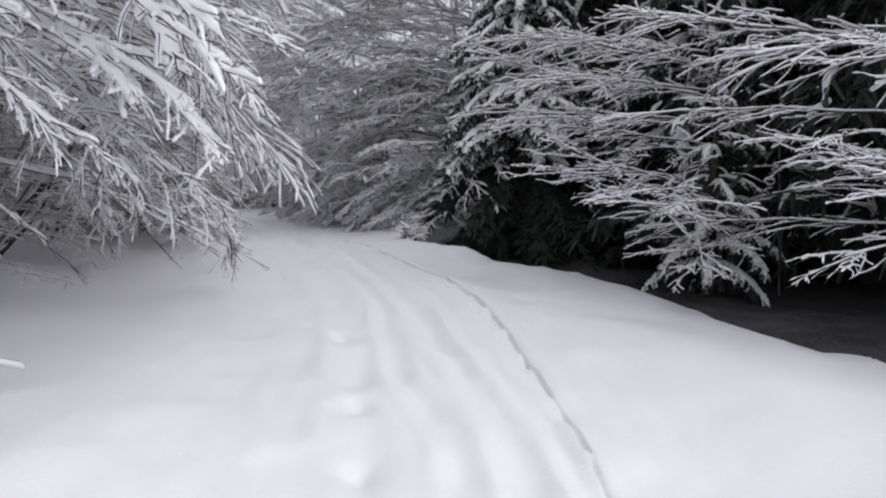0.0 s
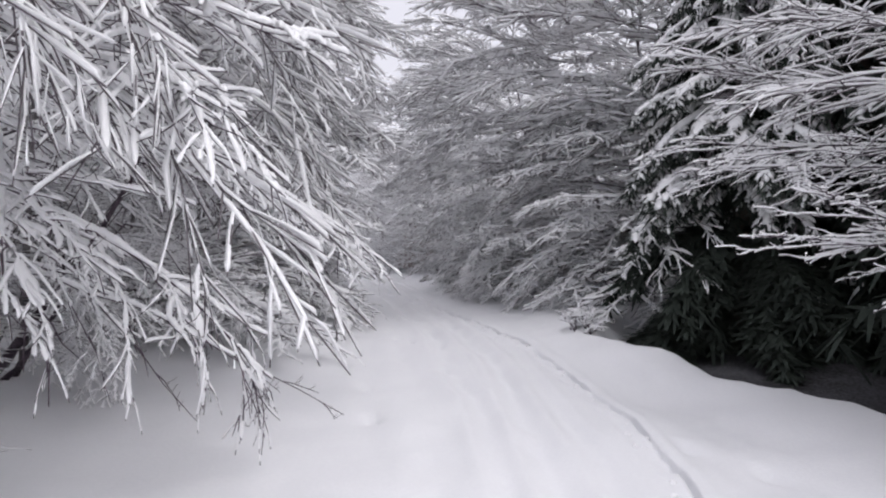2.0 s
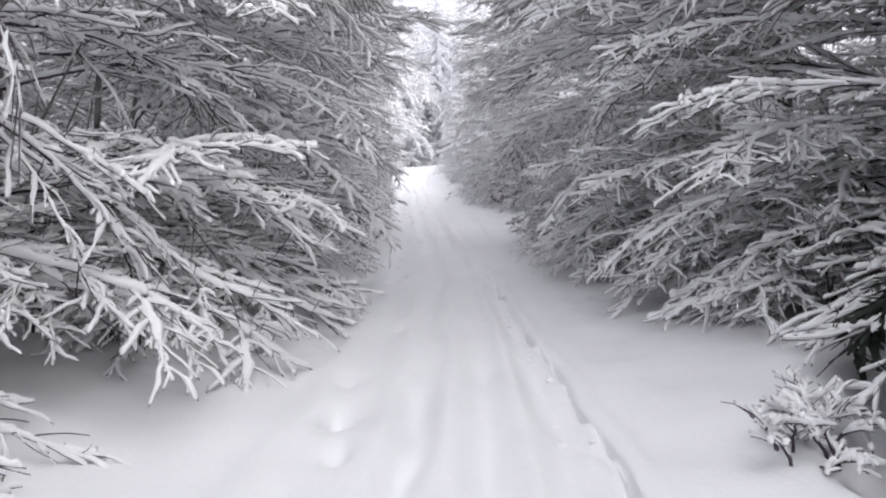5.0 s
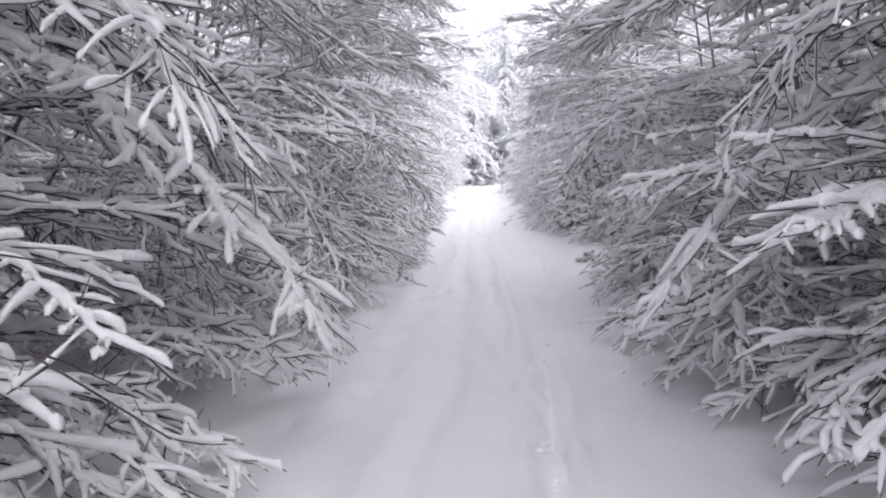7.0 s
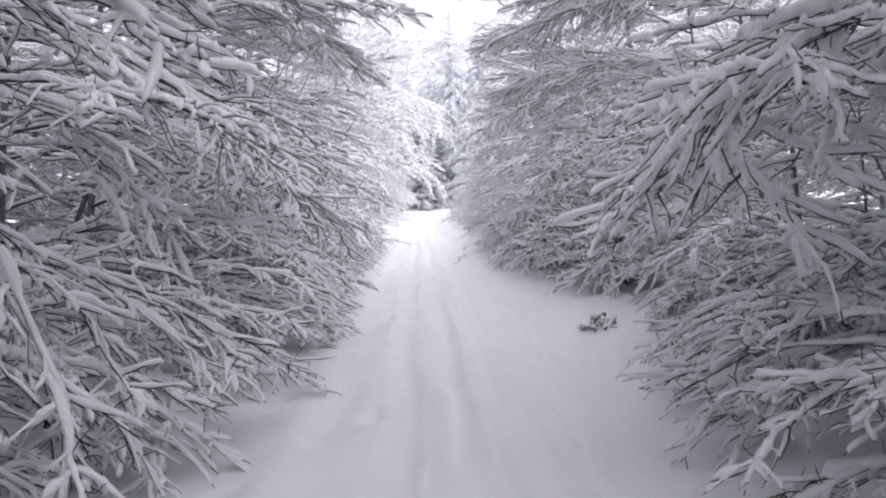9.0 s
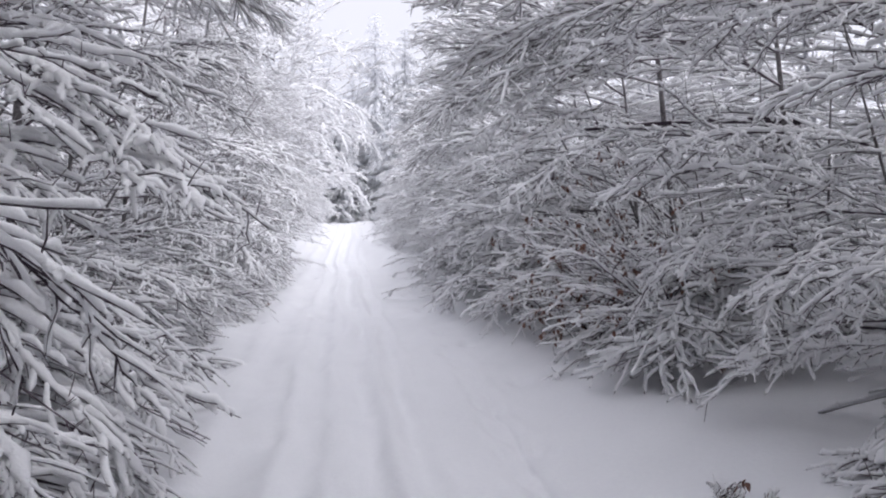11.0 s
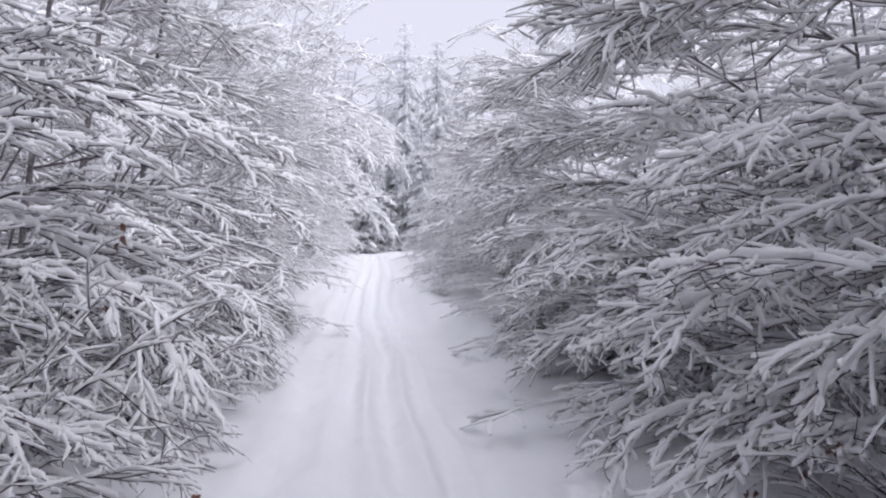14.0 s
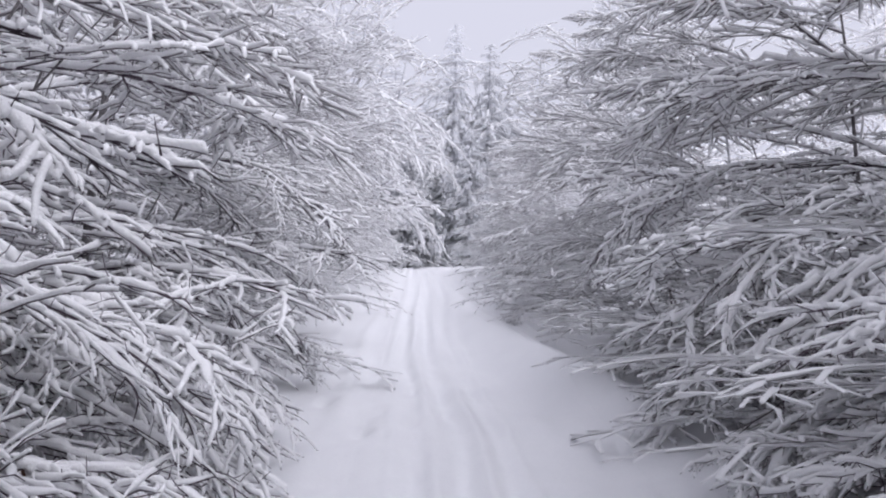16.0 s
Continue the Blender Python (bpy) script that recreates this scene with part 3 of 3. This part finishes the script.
for i, (az, e0, e1, ln, rad) in enumerate([(8, 42, 66, 2.6, 0.05), (-30, 30, 62, 1.7, 0.032), (40, 60, 40, 2.0, 0.028)]):
    stem = curve_path((0.12 * i, 0.05 * i, -0.12), az, e0, e1, ln, 10, stem_rng, 6, 1.0, 9)
    wood, caps = Soup(), Soup()
    wood.tube(stem, np.linspace(rad, rad * 0.35, 10), 8, rng=stem_rng, rough=0.1)
    snow_on(caps, stem[1:8], rad * 0.7, 0.03, stem_rng, 6, 12, 0.3)
    t1 = part("trunk", wood.mesh("leaning_stem", M_BARK), leaning)
    part("snow", caps.mesh("stem_snow", M_CAP), t1, None, "snow caught along the leaning stem")
    for j in range(4):
        q = 0.35 + 0.16 * j
        _, lw, ls, _, _, _ = LIMB_SET[("weep", "cascade", "low")[(i + j) % 3]][j]
        k = stem_rng.uniform(0.42, 0.6)
        limb = part("limb", lw, leaning, Matrix.Translation(Vector(at(stem, q))) @ pose(0, 0, 0, 0, 0, stem_rng.uniform(-75, 30)) @ Matrix.Diagonal((k, k, k, 1)))
        part("snow", ls, limb, None, "fresh snow lying along the twigs")

# the long bare limbs in front of the spruces
BARE = "leafless beech with long snowy limbs before dark spruces"
beech(7.9, 9.2, -1, 1301, 6.0, 15, BARE, styles=("bare",), low=0.75, overhang=0, spread=26, top=0.55, lowest=0, heavies=0)
beech(8.3, 6.2, -1, 1302, 6.0, 7, BARE, styles=("bare",), low=0.85, overhang=0, spread=24, top=0.6, lowest=0, heavies=0)

beech(8.1, 4.5, -1, 1303, 4.6, 9, BARE, styles=("bare",), low=0.95, overhang=0, spread=20, top=0.6, lowest=0, heavies=0)

# second rows that fill the wood behind
BACK = "leafless young tree in the snowy wood behind the verge"
for i in range(24):
    far_beech(-2.9 - rng_t.uniform(0, 1.5) - max(0, 4 - i) * 0.7, -2 + i * 2.0 + rng_t.uniform(-0.6, 0.6), 1, 1400 + i, rng_t.uniform(6.5, 8.5), BACK, "back" if i < 13 else "inner")
    far_beech(-6.0 - rng_t.uniform(0, 2.5) - (2 if i < 8 else 0), -2 + i * 2.0 + rng_t.uniform(-0.6, 0.6), 1, 1440 + i, rng_t.uniform(7, 9), BACK, "back" if i < 13 else "inner")
for i in range(16):
    far_beech(9.6 + rng_t.uniform(0, 1.5), 16.5 + i * 2.0 + rng_t.uniform(-0.6, 0.6), -1, 1500 + i, rng_t.uniform(5.5, 7), BACK, "inner" if i < 5 else "back")
    far_beech(12.6 + rng_t.uniform(0, 2.5), 16.5 + i * 2.0 + rng_t.uniform(-0.6, 0.6), -1, 1540 + i, rng_t.uniform(6.5, 8), BACK, "inner")
UNDER = "low snowy undergrowth sapling in the wood behind the verge"
for i in range(18):
    far_beech(-1.9 - rng_t.uniform(0, 0.8) - (1.5 if i < 3 else 0), 7 + i * 2.9, 1, 1560 + i, rng_t.uniform(2.2, 3), UNDER, "inner", 1.3)
    far_beech(-4.6 - rng_t.uniform(0, 0.8) - (1.5 if i < 3 else 0), 6 + i * 2.9, 1, 1620 + i, rng_t.uniform(2.4, 3.2), UNDER, "inner", 1.7)
for i in range(15):
    far_beech(8.9 + rng_t.uniform(0, 0.8), 17.5 + i * 2.9, -1, 1660 + i, rng_t.uniform(2.2, 3), UNDER, "inner" if i < 4 else "back", 1.3)
    far_beech(11.4 + rng_t.uniform(0, 0.8), 18.5 + i * 2.9, -1, 1690 + i, rng_t.uniform(2.4, 3.2), UNDER, "inner", 1.7)
for i in range(15):
    far_beech(6.2 + rng_t.uniform(0, 0.3), 37 + i * 2.2, -1, 1720 + i, rng_t.uniform(1.7, 2.3), UNDER, "back", 1.25)
    far_beech(0.75 - rng_t.uniform(0, 0.3), 45 + i * 2.0, 1, 1740 + i, rng_t.uniform(1.7, 2.3), UNDER, "back", 1.25)
for i, (x, y) in enumerate([(-1.8, 9.4), (-1.5, 11.4), (-1.2, 13.4), (-0.8, 15.4), (-0.3, 17.5)]):
    far_beech(x, y, 1, 1770 + i, rng_t.uniform(1.6, 2.1), UNDER, "inner", 1.15)
# the far stretch of the track and the wood that closes it
FAR = "tall leafless tree white with snow far down the track"
for i in range(9):
    y = 46.5 + i * 2.6
    far_beech(-0.75 - rng_t.uniform(0, 0.4), y, 1, 1600 + i, rng_t.uniform(4.9, 5.9) + 0.12 * i, FAR, "edge")
    far_beech(7.0 + rng_t.uniform(0, 0.4), y - 1, -1, 1700 + i, rng_t.uniform(4.3, 5.2) - i * 0.08, FAR, "edge")
for i, (x, y, h) in enumerate([(-1.3, 70, 9), (-0.9, 73.5, 13), (-2.4, 76, 15), (-0.2, 79, 14.5), (-3.6, 72, 13), (-5.2, 77, 16), (-1.6, 82, 16.5), (0.6, 85, 15), (7.9, 68, 5.5), (9.2, 73, 7)]):
    far_beech(x, y, 1 if x < 4 else -1, 1780 + i, h, FAR, "wood", 1.0)
WOOD = "snow-white leafless tree in the misty wood beyond the track"
for i in range(30):
    x = -36 + i * 3.0 + rng_t.uniform(-1, 1)
    if abs(x - 6) > 3:
        far_beech(x, 94 + rng_t.uniform(-8, 14), 1 if x < 4 else -1, 1800 + i, rng_t.uniform(11, 16) + (2.5 if x > 8 else 0), WOOD, "wood", 1.4)
for i in range(11):
    far_beech(-5.0 - rng_t.uniform(0, 5), 48 + i * 3.8, 1, 1900 + i, rng_t.uniform(10, 14), WOOD, "wood", 1.2)
    far_beech(12 + rng_t.uniform(0, 6), 50 + i * 3.8, -1, 1950 + i, rng_t.uniform(5.5, 7) + i * 0.3, WOOD, "wood", 1.2)


# ---- spruces ----
def bough_meshes(seed, length, e0, e1, nsub, needles, load, fat=1.0, rich=True):
    """A drooping spruce bough along +x: axis with hanging needle sprays, and soft pads of snow on top of them."""
    rng = np.random.default_rng(seed)
    leaf, snow = Soup(), Soup()
    main = curve_path((0, 0, 0), 0, e0, e1, length, 8, rng, 3, 0.9)
    leaf.tube(main, np.linspace(0.014, 0.004, 8), 3)
    lines = [(main, 0.042)]
    for i in range(nsub):
        s = 0.12 + 0.87 * (i + rng.uniform(0, 1)) / nsub
        az, el = heading(main, s)
        ln = ((0.62 - 0.42 * s) * length * (0.36 if rich else 0.5) * rng.uniform(0.6, 1.2) + 0.08)
        sub = curve_path(at(main, s), az + (1 if i % 2 else -1) * rng.uniform(25, 62), el - 6, el - rng.uniform(35, 75), ln, 5, rng, 7)
        lines.append((sub, 0.03 if rich else 0.034))
    if rich and load:
        # one soft mantle over the outer half of the bough, with lobes that hang over its edges
        pts = np.array([at(main, q) for q in np.linspace(0.38, 0.97, 9)])
        wide = np.array([0.35, 0.75, 1, 1.05, 1, 0.9, 0.75, 0.5, 0.2]) * 0.105 * rng.uniform(0.8, 1.2, 9)
        snow.tube(pts + np.array([0, 0, 0.015]), wide, 9, 0.42, True, rng, 0.3)
        for q in range(13):
            s = rng.uniform(0.4, 0.97)
            az, el = heading(main, s)
            lobe = curve_path(at(main, s), az + (1 if q % 2 else -1) * rng.uniform(25, 65), -8, -60, rng.uniform(0.14, 0.27) * (1.2 - 0.6 * s), 5, rng, 6)
            snow.tube(lobe + np.array([0, 0, 0.03]), np.array([0.05, 0.05, 0.046, 0.038, 0.018]) * rng.uniform(0.8, 1.2), 6, 0.55, True, rng, 0.22)
    for line, w in lines:
        total = np.linalg.norm(line[-1] - line[0])
        count = max(5, int(needles * total / 0.5))
        for q in range(count):
            s = (q + rng.uniform(0, 1)) / count
            p = at(line, s)
            az, el = heading(line, s)
            for sd in (1, -1):
                a = radians(az + sd * rng.uniform(15, 62))
                dn = rng.uniform(-1.2, 0.05)
                ln = rng.uniform(0.06, 0.13) * fat
                tip = p + ln * np.array([math.cos(a), math.sin(a), dn])
                wv = np.array([-math.sin(a), math.cos(a), rng.uniform(-0.5, 0.5)]) * 0.013 * fat
                leaf.poly((p - wv, p + wv, tip + wv * 0.3, tip - wv * 0.3))
        if rng.random() < load:
            n = 6 if rich else 4
            pts = along(line, n, 0.1)
            g = np.gradient(pts, axis=0)
            flat = np.hypot(g[:, 0], g[:, 1]) / (np.linalg.norm(g, axis=1) + 1e-9)
            d = np.linspace(1.15, 0.45, n) * rng.uniform(0.65, 1.3, n) * w * (1.35 if rich else 1) * fat * np.clip(1.25 * flat - 0.2, 0.2, 1)
            d[0] *= 0.6
            snow.tube(pts + np.array([0, 0, 0.022 * fat]), d, 6 if rich else 4, 0.6, True, rng, 0.22)
            for q in range(3 if rich else 0):
                s = rng.uniform(0.2, 0.95)
                az, el = heading(line, s)
                f = curve_path(at(line, s) + np.array([0, 0, 0.018]), az + rng.choice([-1, 1]) * rng.uniform(20, 55), -15, -65, rng.uniform(0.04, 0.09) * fat, 3, rng, 5)
                snow.tube(f, np.array([0.022, 0.019, 0.009]) * fat, 4, 0.7, True, rng, 0.2)
    return leaf, snow


BOUGHS = {
    "near": [bough_meshes(700 + i, 1.7, 8, -46, 34, 15, 0.8, 1.3) for i in range(7)],
    "shade": [bough_meshes(720 + i, 1.7, 0, -32, 7, 5, 0.1, 2.0, False) for i in range(4)],
    "hazed_rime": [bough_meshes(740 + i, 1.7, 4, -36, 7, 3, 0.7, 2.6, False) for i in range(4)],
}
BARE_BOUGHS = [bough_meshes(760 + i, 1.7, -8, -55, 26, 14, 0.0, 1.7)[0].mesh("needles", M_NEEDLE, False) for i in range(4)]
BOUGH_MESH = [(n.mesh("needles", M_NEEDLE, False), sn.mesh("bough_snow", M_CAP)) for n, sn in BOUGHS["near"]]


def bough_poses(rng, height, width, whorls, per, first):
    for i in range(whorls):
        h = first + (height * 0.985 - first) * (i / (whorls - 1)) ** 1.05
        for j in range(per):
            ln = width * max(0.0, 1 - h / height) ** 0.75 * rng.uniform(0.7, 1.1) + 0.22
            k2 = ln / 1.55
            up = 30 * max(0, h / height - 0.7) / 0.3
            yield pose(0, 0, h + rng.uniform(-0.12, 0.12), 0, rng.uniform(-9, 9) - up, 360 * j / per + rng.uniform(-25, 25) + i * 37) @ Matrix.Diagonal((k2, k2, k2 ** 0.7, 1))


def spruce_crown(seed, kind, height, width, whorls, per, first, needle):
    rng = np.random.default_rng(seed)
    leaf, snow = Soup(), Soup()
    for m in bough_poses(rng, height, width, whorls, per, first):
        n, sn = BOUGHS[kind][int(rng.integers(0, len(BOUGHS[kind])))]
        leaf.add(n, m)
        if sn.v:
            snow.add(sn, m)
    return leaf.mesh("needles", needle, False), snow.mesh("crown_snow", M_CAP)


def spruce(x, y, seed, height, width, label, whorls=0, per=0, first=0.7, radius=0.13, crowns=None):
    """A spruce: single boughs where it stands near, one crown where it stands far or in the dark."""
    rng = np.random.default_rng(seed)
    root = new("spruce_tree")
    root.matrix_basis = pose(x, y, float(ground_z(x, y)))
    tagged(root, label, "tree", "spruces")
    s = Soup()
    k = 9
    p = curve_path((0, 0, -0.2), 0, 90, 90, height + 0.2, k, rng, 0.6)
    s.tube(p, np.concatenate([[radius * 1.3], np.linspace(radius, 0.015, k - 1)]), 9, rng=rng, rough=0.05)
    part("trunk", s.mesh("trunk", M_HAZE_RIME if y > 60 else M_SBARK), root)
    if crowns:
        n, sn = crowns[int(rng.integers(0, len(crowns)))]
        c = part("crown", n, root, pose(0, 0, 0, 0, 0, rng.uniform(0, 360)) @ Matrix.Diagonal((width / 2, width / 2, height / 10, 1)))
        part("snow", sn, c, None, "snow lying on the boughs")
        return root
    for m in bough_poses(rng, height, width, whorls, per, first):
        n, sn = BOUGH_MESH[int(rng.integers(0, len(BOUGH_MESH)))]
        bare = m.translation.z < 1.8 and height > 5
        bough = part("bough", BARE_BOUGHS[int(rng.integers(0, 4))] if bare else n, root, m)
        if not bare:
            part("snow", sn, bough, None, "snow clumps lying on the needles")
    return root


SPR = "dark green spruce with snow clumps on drooping boughs"
spruce(7.15, 13.5, 2001, 6.2, 2.05, SPR, 17, 10, 0.35)
spruce(9.1, 11.4, 2002, 8.5, 2.0, SPR, 11, 7, 1.0)
spruce(7.2, 8.6, 2003, 2.8, 0.8, "small spruce with snow on hanging boughs at the bank", 7, 5, 0.45, 0.05)
STAND = "tall shaded spruce of the dark stand with bare lower trunk"
SHADE = [spruce_crown(80 + i, "shade", 10, 2.0, 15, 8, 1.1, M_NEEDLE) for i in range(3)]
rng_s = np.random.default_rng(31)
for i in range(40):
    row, col = divmod(i, 8)
    spruce(9.8 + row * 1.7 + rng_s.uniform(-0.6, 0.6), 0.3 + col * 2.2 + rng_s.uniform(-0.7, 0.7), 2100 + i, rng_s.uniform(12, 16), 2.3, STAND, crowns=SHADE, radius=0.12)
# far spruces, their paleness in the mist carried by the needle colour
HAZED = "tall frosted spruce whitened by painted haze beyond the end of the track"
HAZED_CROWNS = [spruce_crown(90 + i, "hazed_rime", 10, 2.0, 26, 7, 0.15, M_HAZE_NEEDLE) for i in range(3)]
for i, (x, y, h, w) in enumerate([(5.4, 98, 17.4, 3.0), (7.9, 98, 16.0, 2.9), (3.4, 101, 12, 3.2), (9.6, 103, 13, 3.2), (15.8, 97, 19.5, 3.4), (18.2, 99, 20.5, 3.6), (-4.5, 98, 18, 3.6), (2.4, 90, 9, 2.6), (6.4, 92, 9, 2.4), (1.2, 95, 14, 3.0)]):
    spruce(x, y, 2300 + i, h, w, HAZED, radius=0.2, crowns=HAZED_CROWNS)


# ---- shrubs, dead leaves and tufts ----
def leaf_mesh(seed):
    """A curled, folded dead leaf."""
    rng = np.random.default_rng(seed)
    n = 5
    v, f = [], []
    for i in range(n):
        t = i / (n - 1)
        w = 0.019 * math.sin(math.pi * min(1, t * 0.9 + 0.08)) + 0.001
        z = -0.03 * t * t + rng.uniform(-0.003, 0.003)
        v += [(0.056 * t, -w, z + 0.8 * w + rng.uniform(-0.004, 0.004)), (0.056 * t, 0, z), (0.056 * t, w, z + 0.8 * w + rng.uniform(-0.004, 0.004))]
    for i in range(n - 1):
        a = i * 3
        f += [(a, a + 1, a + 4, a + 3), (a + 1, a + 2, a + 5, a + 4)]
    return mesh_of("leaf", v, f, M_LEAF)


LEAVES = [leaf_mesh(i) for i in range(4)]


def shrub(x, y, seed, height, stems, leaves, label, name="shrub", spread=55, heavy=0.8, toward=180, fan=70):
    """A low shrub of thin forking stems with some snow, and leaves that still hang on it."""
    rng = np.random.default_rng(seed)
    base = float(ground_z(x, y))
    root = new(name)
    root.matrix_basis = pose(x, y, base)
    tagged(root, label, "shrub", "shrubs on the verge")
    ends = []
    for i in range(stems):
        wood, snow = Soup(), Soup()
        az = toward + rng.normal(0, fan)
        e0 = rng.uniform(90 - spread, 88 if spread < 85 else 30)
        line = curve_path((rng.uniform(-0.12, 0.12), rng.uniform(-0.12, 0.12), -0.05), az, e0, e0 - rng.uniform(20, 70), height * rng.uniform(0.7, 1.2), 8, rng, 10, 1.3, 11)
        wood.tube(line, np.linspace(0.011, 0.003, 8), 4)
        snow_on(snow, line[2:], 0.005, 0.0145 * heavy, rng, 5, 12)
        for j in range(7):
            q = 0.3 + 0.68 * (j + rng.random()) / 7
            a2, el2 = heading(line, q)
            sub = curve_path(at(line, q), a2 + (1 if j % 2 else -1) * rng.uniform(25, 65), el2 + rng.uniform(-20, 10), el2 - rng.uniform(10, 50), height * rng.uniform(0.2, 0.42), 5, rng, 9, 1.2, 8)
            wood.tube(sub, np.linspace(0.005, 0.002, 5), 3)
            ends.append((sub[-1], a2))
            ends.append((sub[2], a2))
            if rng.random() < 0.85:
                snow_on(snow, sub, 0.003, 0.0135 * heavy, rng, 5, 8)
            for k in range(3):
                tw = curve_path(at(sub, 0.3 + 0.25 * k), a2 + rng.uniform(-70, 70), el2, el2 - 30, rng.uniform(0.1, 0.22) * min(1, 0.25 + height), 3, rng, 9)
                wood.tube(tw, (0.003, 0.0024, 0.0016), 3)
                ends.append((tw[-1], a2))
                if rng.random() < 0.7:
                    snow_on(snow, tw, 0.002, 0.0105 * heavy, rng, 3, 4)
        st = part("stem", wood.mesh("stem", M_BARK), root)
        part("snow", snow.mesh("stem_snow", M_CAP), st, None, "thin snow along the twigs")
    spots = [ends[int(rng.integers(0, len(ends)))] for i in range(max(1, leaves // 3))]
    for i in range(leaves):
        p, az = spots[i % len(spots)]
        p = p + rng.normal(0, 0.022, 3)
        p[2] = max(p[2], 0.06)
        ob = part("leaf", LEAVES[i % 4], root, pose(p[0], p[1], p[2], rng.uniform(-50, 50), rng.uniform(30, 95), rng.uniform(0, 360)) @ Matrix.Scale(rng.uniform(0.5, 0.9), 4), "curled brown dead leaf")
    return root


BROWN = "young beech shrub holding brown dead leaves under snow"
for i, (x, y, h, n, lv) in enumerate([(6.1, 31.9, 1.0, 11, 150), (6.1, 33.0, 1.2, 11, 170), (6.3, 30.8, 1.3, 9, 150), (5.8, 34.6, 1.0, 6, 10), (6.5, 32.2, 1.8, 12, 190), (6.6, 31.2, 1.6, 10, 130)]):
    shrub(x, y, 3000 + i, h, n, lv, BROWN)
shrub(1.5, 35.2, 3010, 1.3, 7, 16, "low shrub with a few orange-brown leaves at the verge", toward=0)
shrub(1.6, 37.6, 3011, 1.3, 7, 14, "low shrub with a few reddish-brown leaves at the verge", toward=0)
shrub(6.6, 19.4, 3012, 1.6, 7, 14, BROWN)
shrub(7.1, 26.0, 3013, 1.3, 5, 8, BROWN)
shrub(5.36, 27.42, 3020, 0.13, 12, 9, "small dark tuft of leafy twigs poking from the snow", spread=70, fan=180, heavy=0.6)
for i, (x, y) in enumerate([(4.95, 13.35), (5.15, 13.7)]):
    shrub(x, y, 3030 + i, 0.3, 8, 0, "small bushy shrub wrapped in snow beside the spruce", spread=60, fan=180, heavy=1.1)
for i, (x, y, h) in enumerate([(6.4, 16.2, 1.0), (6.7, 16.9, 1.3), (-0.4, 14.2, 1.3), (0.6, 16.2, 1.2), (0.4, 22.0, 1.2), (0.7, 28.5, 1.2), (0.6, 31.5, 1.2), (6.6, 37.5, 1.3), (6.4, 41.0, 1.3), (6.7, 22.8, 1.4)]):
    shrub(x, y, 3040 + i, h, 6, 0, "leafless undergrowth shrub with snow on thin stems", toward=180 if x > 3 else 0)

# clods thrown up beside the furrow
rng_c = np.random.default_rng(61)
clods = Soup()
for i in range(90):
    y = 6.0 + rng_c.random() ** 1.2 * 16
    x = float(furrow(y)) + rng_c.normal(-0.09, 0.045)
    r = rng_c.uniform(0.008, 0.03)
    z = float(ground_z(x, y))
    base = np.array([x, y, z + r * 0.1])
    clods.tube([base + np.array([-r, 0, -r * 0.2]), base + np.array([-r * 0.5, 0, 0]), base + np.array([r * 0.4, r * 0.3, 0]), base + np.array([r, 0, -r * 0.2])], (r * 0.4, r, r * 0.9, r * 0.3), 7, 0.55, True, rng_c, 0.3)
tagged(new("snow_clods", clods.mesh("snow_clods", M_CAP)), "small lumps of snow beside the narrow furrow", "snow", kind="stuff")
